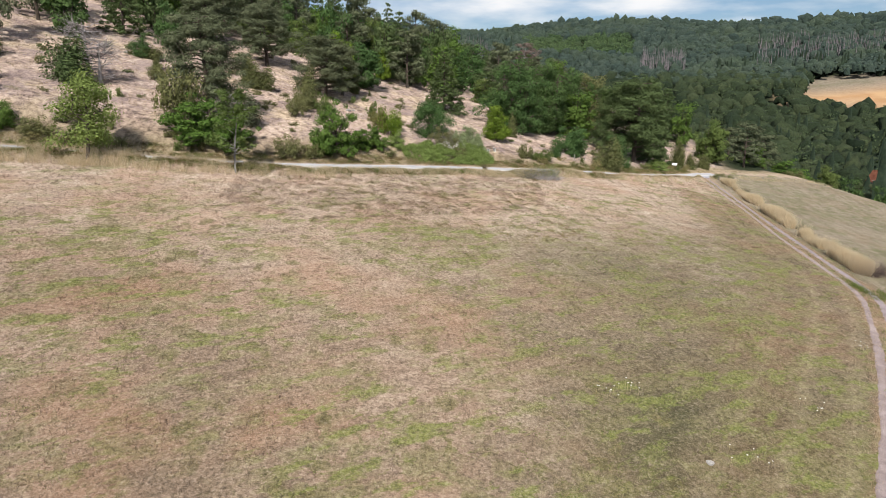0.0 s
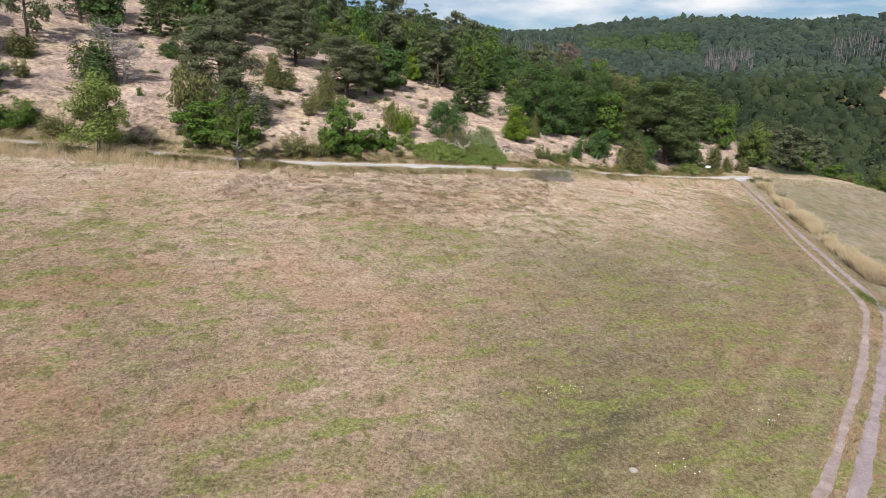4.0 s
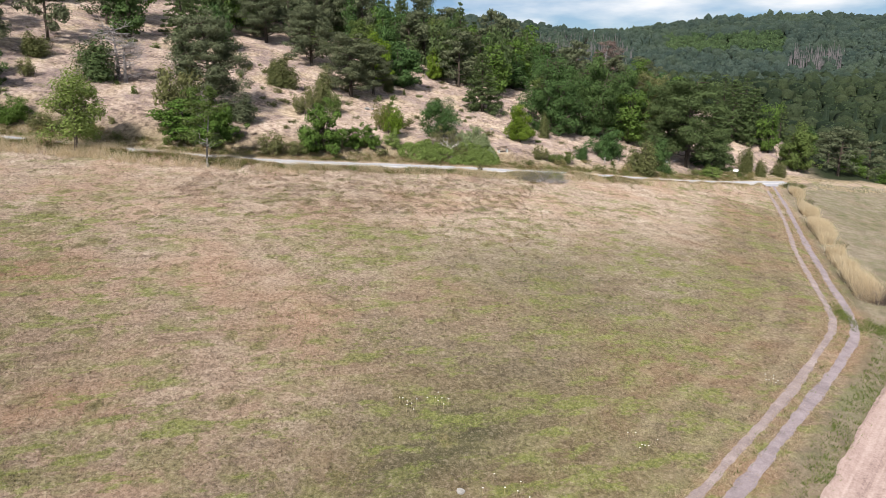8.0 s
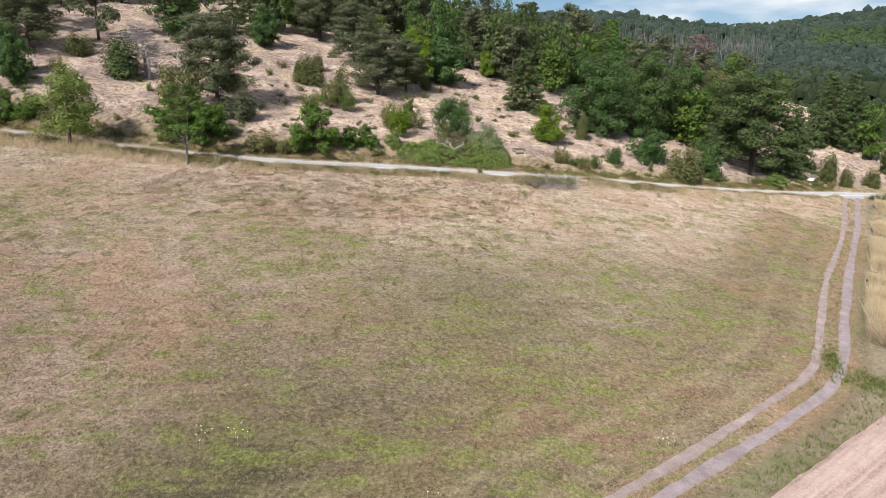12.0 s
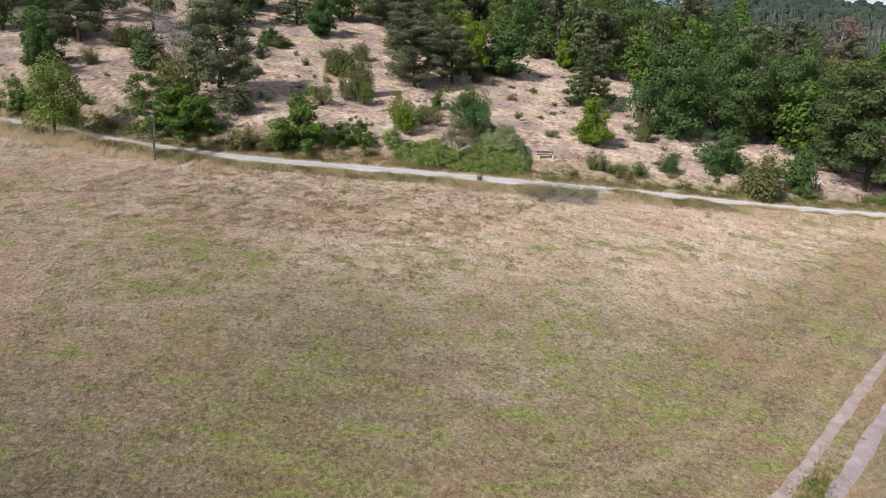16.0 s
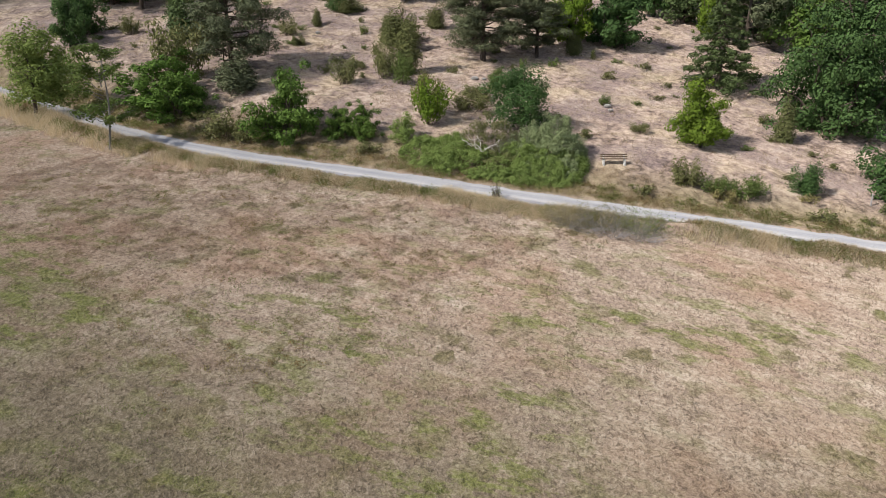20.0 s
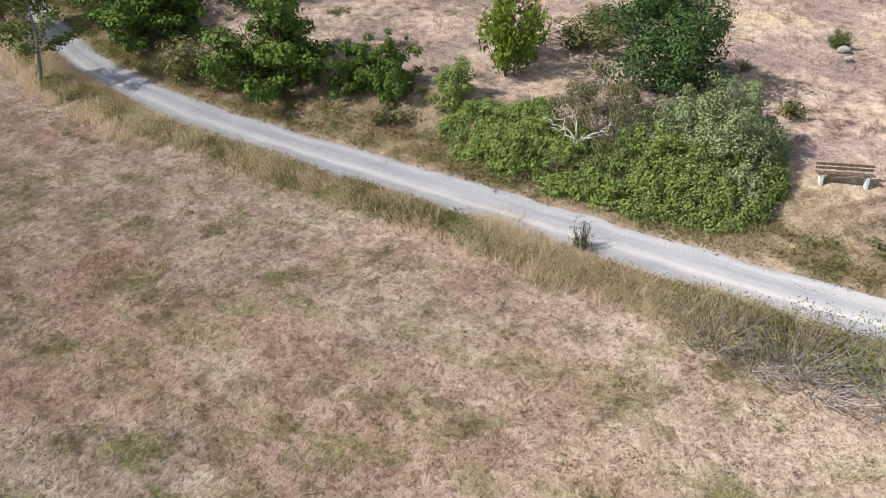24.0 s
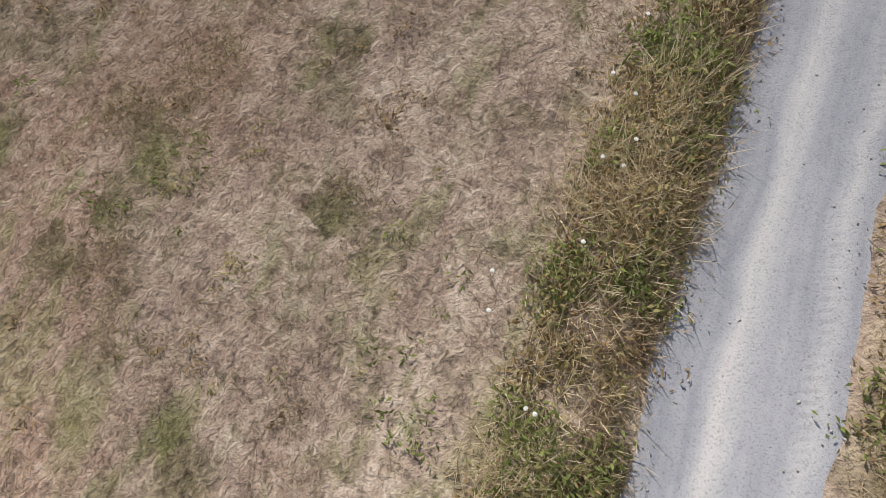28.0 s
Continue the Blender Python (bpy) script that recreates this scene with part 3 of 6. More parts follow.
def strip(name, line, half, shift, mat, lift, step=0.4, across=11, ragged=0.12, seed=0, crown=0.0):
    """A worn way draped on the ground, with uneven edges."""
    t, p, nrm = line_points(line, step)
    w = np.linspace(-1, 1, across)
    half = half * (1 + 0.22 * value_noise(t / 4.3, t * 0 + seed, 19)) if seed else half
    el = half + ragged * value_noise(t / 0.9, t * 0 + seed, 11) + ragged * 0.8 * value_noise(t / 0.33, t * 0 + seed, 12)
    er = half + ragged * value_noise(t / 0.9, t * 0 + seed, 13) + ragged * 0.8 * value_noise(t / 0.33, t * 0 + seed, 14)
    off = np.where(w[None] < 0, w[None] * er[:, None], w[None] * el[:, None]) + shift
    xy = p[:, None] + nrm[:, None] * off[..., None]
    z = land(xy[..., 0], xy[..., 1], False) + lift + crown * (1 - w[None] ** 2) + 0.006 * value_noise(xy[..., 0] / 0.5, xy[..., 1] / 0.5, 5)
    z = z - 0.05 * (np.abs(w[None]) > 0.99)
    V = np.concatenate([xy, z[..., None]], 2).reshape(-1, 3)
    n = len(t)
    i = (np.arange(n - 1)[:, None] * across + np.arange(across - 1)[None]).ravel()
    F = np.stack([i, i + across, i + across + 1, i + 1], 1)
    me = mesh_np(name, V, F[:, ::-1], mat, True)
    uv = me.uv_layers.new(name="strip")
    uvv = np.stack([np.broadcast_to((w[None] + 1) / 2, (n, across)), np.broadcast_to(t[:, None], (n, across))], 2).reshape(-1, 2)
    uv.data.foreach_set("uv", uvv[F[:, ::-1].ravel()].astype(np.float32).ravel())
    return new(name, me)


build_ground()
tagged(strip("road", np.vstack([ROAD[:15], [(41.5, 111.8), (45.5, 116.2)]]), 1.08, -0.12, MAT["gravel"], -0.015, crown=0.02), "pale grey gravel farm path with paler wheel lines", "path", kind="structure")
for line, half, mat, seed in ((RUT_A, 0.26, "pale_track", 1), (RUT_B, 0.34, "track", 2)):
    tagged(strip("wheel_rut", line, half, 0.0, MAT[mat], -0.02, across=7, ragged=0.055, step=0.25, seed=seed), "worn pinkish-grey earth wheel rut of a farm track", "farm track", "ruts of the farm track", "structure")


def ploughed_field():
    """Harrowed soil beside the track, in low furrows along its edge."""
    a, b = np.array((37.5, 52.8)), np.array((21.0, 23.2))
    along = (b - a) / np.hypot(*(b - a))
    side = np.array((-along[1], along[0]))
    s, t = np.meshgrid(np.arange(0, np.hypot(*(b - a)), 0.28), np.r_[0, np.arange(0.12, 26, 0.14)])
    edge = 0.07 * value_noise(s / 1.3, s * 0, 21)
    xy = a + s[..., None] * along + (t + edge * (t < 0.2))[..., None] * side
    z = land(xy[..., 0], xy[..., 1], False) + 0.04 + 0.055 * np.sin(t * 2 * np.pi / 0.84) + 0.035 * value_noise(xy[..., 0] / 0.3, xy[..., 1] / 0.3, 22)
    z[t < 0.05] -= 0.12
    z[(t > 25.8) | (s < 0.2) | (s > s.max() - 0.2)] -= 0.3
    V = np.concatenate([xy, z[..., None]], 2).reshape(-1, 3)
    ny, nx = s.shape
    i = (np.arange(ny - 1)[:, None] * nx + np.arange(nx - 1)[None]).ravel()
    F = np.stack([i, i + nx, i + nx + 1, i + 1], 1)
    tagged(new("ploughed_field", mesh_np("ploughed_field", V, F, MAT["plough"], True)), "bare pinkish harrowed field with low furrows", "field", kind="structure")


ploughed_field()

# ---- plants: building blocks ----


def leaf_cloud(rng, centers, radii, n, size, aspect=0.6, up=0.35, squash=1.0, hollow=0.66):
    """n small folded leaves round clump centres, most of them near the clumps' skins."""
    centers, radii = np.asarray(centers, float), np.asarray(radii, float)
    k = rng.choice(len(centers), n, p=radii ** 2 / np.sum(radii ** 2))
    d = rng.normal(size=(n, 3))
    d /= np.linalg.norm(d, axis=1)[:, None]
    rr = radii[k] * (hollow + (1 - hollow) * np.sqrt(rng.random(n))) * (1 + 0.18 * rng.normal(size=n))
    p = centers[k] + d * rr[:, None] * np.array((1, 1, squash))
    nrm = 1.5 * d + 0.38 * rng.normal(size=(n, 3)) + np.array((0, 0, up))
    return leaves_at(rng, p, nrm, size * (0.6 + 0.8 * rng.random(n)), aspect)


def leaves_at(rng, p, nrm, size, aspect):
    n = len(p)
    nrm = nrm / np.linalg.norm(nrm, axis=1)[:, None]
    t = np.cross(nrm, rng.normal(size=(n, 3)))
    t /= np.linalg.norm(t, axis=1)[:, None]
    b = np.cross(nrm, t)
    s = np.asarray(size)[:, None] * 0.5
    fold = nrm * s * 0.25
    V = np.stack([p - t * s, p + b * s * aspect + fold, p + t * s, p - b * s * aspect + fold], 1).reshape(-1, 3)
    return V, np.arange(4 * n).reshape(-1, 4)


def tube(points, radii, sides=6):
    """A tapered round limb along points."""
    P, R = np.asarray(points, float), np.asarray(radii, float)
    g = np.gradient(P, axis=0)
    g /= np.linalg.norm(g, axis=1)[:, None] + 1e-9
    ref = np.where(np.abs(g[:, 2:3]) > 0.9, np.array((1.0, 0, 0)), np.array((0, 0, 1.0)))
    a = np.cross(g, ref)
    a /= np.linalg.norm(a, axis=1)[:, None]
    b = np.cross(g, a)
    ang = np.arange(sides) * 2 * np.pi / sides
    V = P[:, None] + R[:, None, None] * (np.cos(ang)[None, :, None] * a[:, None] + np.sin(ang)[None, :, None] * b[:, None])
    n = len(P)
    i = np.arange(n - 1)[:, None] * sides
    j = np.arange(sides)[None]
    k = (j + 1) % sides
    F = np.stack([i + j, i + k, i + sides + k, i + sides + j], 2).reshape(-1, 4)
    return V.reshape(-1, 3), F


def limb(rng, a, b, r0, r1, n=5, bow=0.12, sides=5):
    """A crooked branch from a to b."""
    a, b = np.asarray(a, float), np.asarray(b, float)
    t = np.linspace(0, 1, n)[:, None]
    size = np.linalg.norm(b - a)
    wob = rng.normal(size=(n, 3)) * bow * size * np.sin(np.pi * t)
    return tube(a + (b - a) * t + wob, np.linspace(r0, r1, n), sides)


FOREST = {}


def variant(kind, seed, crown, wood):
    """Stores one plant shape: crown and wood as (verts, faces) of a plant of given size."""
    FOREST.setdefault(kind, []).append({"crown": crown, "wood": wood, "meshes": {}})


def ellipsoid_clumps(rng, n, r, z0, z1, rc, belly=0.45):
    """Clump centres in an uneven crown between heights z0 and z1."""
    out, rad = [], []
    lobes = [(0.42 * r * math.cos(a), 0.42 * r * math.sin(a), 0.62 + 0.12 * rng.random(), 0.55 + 0.45 * rng.random()) for a in rng.random() * 6.28 + np.arange(5) * 1.2566 + rng.normal(size=5) * 0.3]
    lobes[0] = (0.1 * r * rng.normal(), 0.1 * r * rng.normal(), 0.66, 1.0)
    full = (r, z1)
    for i in range(n):
        lx, ly, lr, lh = lobes[i % 5]
        r, z1 = full[0] * lr, z0 + (full[1] - z0) * lh
        a = rng.random() * 2 * np.pi
        z = rng.random()
        w = np.interp(z, [0, 0.25, 0.6, 1], [0.72, 0.96, 1.0, 0.42])
        q = r * w * np.sqrt(0.25 + 0.75 * rng.random()) - rc * 0.7
        out.append((lx + q * np.cos(a), ly + q * np.sin(a), z0 + (z1 - z0) * z))
        rad.append(rc * (0.55 + 0.75 * rng.random()))
    return np.array(out), np.array(rad)


def make_broadleaf(kind, seed, n_leaves, size, h=6.0, r=3.0, base=0.14, clumps=46, rc=0.75, trunk=0.16, aspect=0.62):
    rng = np.random.default_rng(seed)
    c, rad = ellipsoid_clumps(rng, clumps, r, base * h + rc * 0.6, h - rc * 0.55, rc)
    crown = leaf_cloud(rng, c, rad, n_leaves, size, aspect)
    fork = np.array((rng.normal() * 0.1, rng.normal() * 0.1, h * (base + 0.12)))
    wood = [tube([(0, 0, -0.3), (0, 0, 0.15), fork * 0.6, fork, (fork[0] * 1.6, fork[1] * 1.6, h * 0.62), (fork[0], fork[1] * 2, h * 0.85)],
                 [trunk * 1.7, trunk * 1.25, trunk, trunk * 0.85, trunk * 0.5, trunk * 0.15], 8)]
    for q in c[rng.choice(len(c), min(16, len(c)), replace=False)]:
        s = fork * (1 + 0.8 * rng.random())
        wood.append(limb(rng, s, q, trunk * 0.45, trunk * 0.08))
    variant(kind, seed, crown, join(wood))


def make_spreading(kind, seed, n_leaves, size, h, r, limbs=10, boughs=6, rc=0.5, trunk=0.09, low=0.1, aspect=0.62, near=True):
    """An oak-like plant: crooked limbs reaching out at all heights, leaf masses on their boughs, gaps between."""
    rng = np.random.default_rng(seed)
    c, rad = [], []
    wood = [limb(rng, (0, 0, -0.3), (0.12 * r * rng.normal(), 0.12 * r * rng.normal(), h * 0.8), trunk * 1.3, trunk * 0.2, 7, 0.03, 8)]
    for i in range(limbs):
        u = (i + 0.5) / limbs
        a = i * 2.4 + rng.normal() * 0.45
        reach = (r - rc * 0.6) * (1 - 0.80 * u ** 2.0) * (0.62 + 0.45 * rng.random())
        top = h * (low + 0.10 + (0.86 - low) * u ** 0.85) * (0.86 + 0.2 * rng.random()) - rc * 0.4
        root = np.array((0, 0, h * (0.03 + 0.45 * u * rng.random())))
        tip = np.array((reach * math.cos(a), reach * math.sin(a), top))
        wood.append(limb(rng, root, tip, trunk * 0.62, trunk * 0.12, 7 if near else 4, 0.08, 5 if near else 3))
        for j in range(boughs):
            s = 0.35 + 0.68 * (j + rng.random()) / boughs
            p = root + (tip - root) * s
            q = p + rng.normal(size=3) * (0.20 * r * s, 0.20 * r * s, 0.07 * h)
            q[2] = max(q[2], rc * 0.45 + low * h)
            if near:
                wood.append(limb(rng, p, q, trunk * 0.2, trunk * 0.05, 4, 0.1, 4))
            c.append(q)
            rad.append(rc * (0.5 + 0.75 * rng.random()) * (0.75 + 0.3 * s))
    crown = leaf_cloud(rng, c, rad, n_leaves, size, aspect, 0.55, 0.72, 0.5)
    variant(kind, seed, crown, join(wood))


def make_pine(kind, seed, n_needles, h=9.0, r=3.6, low=0.13, size=0.30, tiers=38):
    """A Scots pine: bare leaning bole, crooked boughs with flat tufts."""
    rng = np.random.default_rng(seed)
    lean = rng.normal(size=2) * 0.35
    bole = np.array([(lean[0] * t * t, lean[1] * t * t, h * t) for t in np.linspace(-0.03, 0.97, 8)])
    wood = [tube(bole, np.linspace(0.24, 0.05, 8), 8)]
    c, rad = [], []
    for i in range(tiers):
        t = low + (0.97 - low) * (i + rng.random()) / tiers
        a = i * 2.4 + rng.normal() * 0.5
        reach = r * np.interp(t, [low, low + 0.25, 0.75, 1.0], [0.80, 1.0, 0.80, 0.35]) * (0.55 + 0.5 * rng.random())
        root = np.array((lean[0] * t * t, lean[1] * t * t, h * t))
        tip = root + np.array((reach * np.cos(a), reach * np.sin(a), 0.15 * reach + 0.25 * rng.normal()))
        wood.append(limb(rng, root, tip, 0.075, 0.015, 6, 0.10))
        for s in (0.5, 0.75, 1.0):
            p = root + (tip - root) * s + rng.normal(size=3) * 0.22
            c.append(p + np.array((0, 0, 0.12)))
            rad.append((0.42 + 0.42 * s) * (0.7 + 0.6 * rng.random()) * r / 3.6)
    crown = leaf_cloud(rng, c, rad, n_needles, size, 0.34, 0.5, 0.5, 0.45)
    variant(kind, seed, crown, join(wood))


def make_conifer(kind, seed, n_needles, h=8.0, r=2.6, size=0.34, tiers=17, low=0.06):
    """A spruce or larch: straight bole, drooping tiers narrowing to the top."""
    rng = np.random.default_rng(seed)
    wood = [tube([(0, 0, h * t) for t in np.linspace(-0.03, 1, 7)], np.linspace(0.18, 0.02, 7), 7)]
    c, rad = [], []
    for i in range(tiers):
        t = low + (0.97 - low) * i / (tiers - 1)
        reach = r * (1 - t) ** 0.75 * (0.85 + 0.25 * rng.random()) + 0.15
        for a in np.arange(5) * 2 * np.pi / 5 + rng.random() * 6:
            tip = np.array((reach * np.cos(a), reach * np.sin(a), h * t - 0.22 * reach + 0.1 * rng.normal()))
            wood.append(limb(rng, (0, 0, h * t), tip, 0.04, 0.01, 4, 0.05, 4))
            for s in (0.4, 0.7, 1.0):
                c.append(np.array((0, 0, h * t)) * (1 - s) + tip * s + rng.normal(size=3) * 0.12)
                rad.append((0.22 + 0.30 * s) * (0.35 + 0.65 * (1 - t)) * 1.25)
    crown = leaf_cloud(rng, c, rad, n_needles, size, 0.3, 0.35, 0.55, 0.2)
    variant(kind, seed, crown, join(wood))


def make_juniper(kind, seed, n_needles, h=4.0, r=1.2, size=0.22, columns=7, slim=False):
    """A juniper: several upright pointed columns grown together."""
    rng = np.random.default_rng(seed)
    c, rad, wood = [], [], []
    for i in range(columns):
        a, q = rng.random() * 6.28, r * (0.12 if slim else 0.55) * np.sqrt(rng.random())
        top = h * (1.0 if i == 0 else 0.55 + 0.4 * rng.random())
        x, y = q * np.cos(a), q * np.sin(a)
        lean = 0.18 * r
        wood.append(limb(rng, (x * 0.2, y * 0.2, -0.2), (x + lean * np.cos(a), y + lean * np.sin(a), top * 0.9), 0.06, 0.01, 5, 0.04))
        for t in np.linspace(0.08, 1.0, 9):
            w = (r if slim else r * 0.62) * np.interp(t, [0, 0.3, 0.75, 1], [0.75, 0.9, 0.55, 0.12])
            c.append((x + lean * np.cos(a) * t + rng.normal() * 0.05, y + lean * np.sin(a) * t + rng.normal() * 0.05, top * t))
            rad.append(max(0.10, w))
    crown = leaf_cloud(rng, c, rad, n_needles, size, 0.3, 0.9, 1.15, 0.5)
    variant(kind, seed, crown, join(wood))


def make_shrub(kind, seed, n_leaves, h=2.2, r=1.4, size=0.16, stems=22, open_=0.5, thick=0.022):
    """A loose many-stemmed bush with bare twigs showing."""
    rng = np.random.default_rng(seed)
    c, rad, wood = [], [], []
    for i in range(stems):
        a, q = rng.random() * 6.28, r * np.sqrt(rng.random())
        top = np.array((q * np.cos(a), q * np.sin(a), h * (0.55 + 0.45 * rng.random()) * (1 - 0.35 * (q / r) ** 2)))
        root = np.array((q * 0.25 * np.cos(a), q * 0.25 * np.sin(a), -0.15))
        wood.append(limb(rng, root, top * (1, 1, 1.04), thick, 0.004, 5, 0.07, 4))
        for t in (0.5, 0.75, 1.0):
            c.append(root + (top - root) * t + rng.normal(size=3) * 0.1)
            rad.append((0.22 + 0.25 * rng.random()) * r / 1.4)
    crown = leaf_cloud(rng, c, rad, n_leaves, size, 0.55, 0.35, 0.9, 1 - open_)
    variant(kind, seed, crown, join(wood))


def make_sapling(kind, seed, n_leaves, h=6.5, r=1.7):
    rng = np.random.default_rng(seed)
    wood = [tube([(0.16 * np.sin(5 * t), 0.14 * np.cos(4 * t) - 0.14, h * t) for t in np.linspace(-0.03, 0.95, 9)], np.linspace(0.07, 0.012, 9), 7)]
    c, rad = [], []
    for i in range(30):
        t = 0.20 + 0.75 * rng.random()
        a = rng.random() * 6.28
        reach = r * np.interp(t, [0.3, 0.6, 1], [0.9, 1.0, 0.3]) * (0.6 + 0.4 * rng.random())
        root = np.array((0, 0, h * t))
        tip = root + np.array((reach * np.cos(a), reach * np.sin(a), 0.55 * reach))
        wood.append(limb(rng, root, tip, 0.03, 0.006, 6, 0.07, 4))
        for s in (0.55, 0.8, 1.0):
            q = root + (tip - root) * s
            c.append(q)
            rad.append(0.22 + 0.15 * rng.random())
            wood.append(limb(rng, q, q + rng.normal(size=3) * 0.3, 0.007, 0.002, 3, 0.05, 3))
    crown = leaf_cloud(rng, c, rad, n_leaves, 0.15, 0.5, 0.3, 1.0, 0.1)
    variant(kind, seed, crown, join(wood))


def make_dead(kind, seed, h=5.5, r=2.0, boughs=34):
    """A bare bleached tree: bole, boughs and fine twigs; twigs stand in for the crown."""
    rng = np.random.default_rng(seed)
    wood = [tube([(0.1 * np.sin(4 * t), 0.12 * t, h * t) for t in np.linspace(-0.03, 0.95, 8)], np.linspace(0.15, 0.015, 8), 7)]
    twigs = []
    for i in range(boughs):
        t = 0.12 + 0.8 * rng.random()
        a = rng.random() * 6.28
        reach = r * np.interp(t, [0.1, 0.4, 1], [0.9, 1, 0.35]) * (0.5 + 0.6 * rng.random())
        root = np.array((0, 0, h * t))
        tip = root + np.array((reach * np.cos(a), reach * np.sin(a), reach * (0.5 * rng.random() - 0.1)))
        wood.append(limb(rng, root, tip, 0.055, 0.015, 6, 0.10, 4))
        for _ in range(12):
            q = root + (tip - root) * (0.35 + 0.65 * rng.random())
            twigs.append(limb(rng, q, q + rng.normal(size=3) * 0.42 + (tip - root) * 0.2, 0.016, 0.006, 3, 0.08, 3))
    variant(kind, seed, join(twigs), join(wood))


for s in range(3):
    make_spreading("oak", 10 + s, 10500, 0.22, 6.0, 3.0, 15, 6, 0.72, 0.15, 0.06)
    make_spreading("big_oak", 20 + s, 34000, 0.23, 10.0, 4.8, 34, 7, 0.98, 0.26, 0.02)
    make_spreading("bush", 30 + s, 7500, 0.135, 3.2, 1.9, 13, 6, 0.46, 0.07, 0.0)
    make_spreading("near_bush", 35 + s, 10500, 0.13, 3.2, 1.9, 17, 6, 0.36, 0.07, 0.0)
    make_broadleaf("round_bush", 45 + s, 15000, 0.115, 4.4, 2.4, 0.02, 64, 0.56, 0.09)
    make_broadleaf("roadside", 40 + s, 8500, 0.18, 7.4, 2.7, 0.16, 60, 0.66, 0.12)
    make_spreading("woodland", 50 + s, 3400, 0.42, 9.0, 3.8, 16, 4, 1.05, 0.2, 0.05, near=False)
    make_pine("pine", 60 + s, 27000, size=0.23, tiers=52)
    make_pine("woodland_pine", 65 + s, 4200, size=0.44, tiers=24)
    make_conifer("conifer", 70 + s, 12000, size=0.27)
    make_conifer("woodland_conifer", 75 + s, 3600, 11.0, 2.9, 0.45, 13)
    make_juniper("juniper", 80 + s, 4600)
    make_juniper("column", 90 + s, 3600, 4.2, 0.8, 0.2, 3, True)
    make_shrub("shrub", 100 + s, 2200)
    make_shrub("tuft", 105 + s, 480, 0.8, 0.7, 0.13, 10)
    make_sapling("sapling", 110 + s, 4600)
make_dead("dead", 120)
make_pine("dead_pine", 125, 3800, 9.0, 3.4, 0.25, 0.36, 24)

SIZES = {"oak": (6.0, 3.0), "big_oak": (10.0, 4.6), "bush": (3.2, 1.9), "near_bush": (3.2, 1.6), "round_bush": (4.4, 2.3), "roadside": (7.4, 2.6), "woodland": (9.0, 3.8), "pine": (9.0, 3.6), "woodland_pine": (9.0, 3.6), "conifer": (8.0, 2.6),
         "woodland_conifer": (11.0, 2.9), "juniper": (4.0, 1.2), "column": (4.2, 0.8), "shrub": (2.2, 1.5), "tuft": (0.8, 0.75), "sapling": (6.5, 1.7), "dead": (5.5, 2.0), "dead_pine": (9.0, 3.4)}
plant_count = [0]


def shape_mesh(v, piece, mat):
    key = (piece, mat)
    if key not in v["meshes"]:
        V, F = v[piece]
        v["meshes"][key] = mesh_np(piece, V, F, MAT[mat])
    return v["meshes"][key]


def plant(name, kind, x, y, h, r, leaves, label, category, group="", wood="bark", sink=0.05):
    """Plants one of the shapes, scaled to its height and half width, with trunk and crown as parts."""
    plant_count[0] += 1
    rng = np.random.default_rng(1000 + plant_count[0])
    v = FOREST[kind][int(rng.integers(len(FOREST[kind])))]
    h0, r0 = SIZES[kind]
    root = new(name)
    root.empty_display_size = 0.3
    root.location = (x, y, float(land(x, y, False)) - sink)
    root.rotation_euler = (0, 0, rng.random() * 6.28)
    root.scale = (r / r0, r / r0, h / h0)
    trunk = new("branchwork" if kind in ("shrub", "juniper", "column", "brush", "spray", "pile", "tuft") else "trunk", shape_mesh(v, "wood", wood))
    trunk.parent = root
    if trunk.name.startswith("branchwork"):
        tagged(trunk, kind="stuff")
    crown = new("twig_tangle" if kind == "dead" else ("foliage" if kind in ("shrub", "juniper", "column", "bush", "near_bush", "round_bush", "brush", "spray", "pile", "tuft") else "crown"), shape_mesh(v, "crown", leaves))
    crown.parent = root
    tagged(root, label, category, group)
    return root


def along_line(rng, line, n, lo, hi, x0=-200, x1=200):
    """Random places between two distances beside a line."""
    t, p, nrm = line_points(line, 0.25)
    ok = (p[:, 0] > x0) & (p[:, 0] < x1)
    i = rng.choice(np.nonzero(ok)[0], n)
    return p[i] + nrm[i] * (lo + (hi - lo) * rng.random(n))[:, None] + rng.normal(size=(n, 2)) * 0.1


# ---- the roadside and the heath slope ----
ash_l = "lush green young roadside tree with a rounded crown"
bush_l = "dense dark green oak bush on the dry slope"
jun_l = "dark olive juniper bush on the dry heath slope"
col_l = "slim upright olive-green juniper on the heath slope"
ol_l = "low olive scrub with bare twigs beside the path"
sh_l = "loose light green shrub on the dry grass slope"
oak_l = "dark green oak tree with a dense rounded crown"
lime_l = "small bright lime-green tree on the dry slope"
pine_l = "grey-green Scots pine with crooked boughs"

plant("roadside_tree", "roadside", -28.6, 56.2, 7.5, 3.15, "roadside", ash_l, "tree")
plant("sapling", "sapling", -17.4, 58.4, 6.9, 2.4, "ash", "thin roadside sapling with sparse small leaves", "tree", wood="grey_bark")
plant("yellow_scrub", "shrub", -17.0, 59.2, 0.9, 1.1, "yellowed", "yellow-green scrub at the foot of a sapling", "shrub")
plant("yellow_scrub", "shrub", -15.4, 59.9, 0.7, 0.9, "yellowed", "yellow-green scrub at the foot of a sapling", "shrub")
plant("pine_tree", "pine", -23.0, 69.8, 9.3, 3.9, "pine", pine_l, "tree")
plant("juniper", "juniper", -19.6, 68.4, 3.6, 1.9, "pine", "grey-green juniper at the foot of a pine", "shrub")
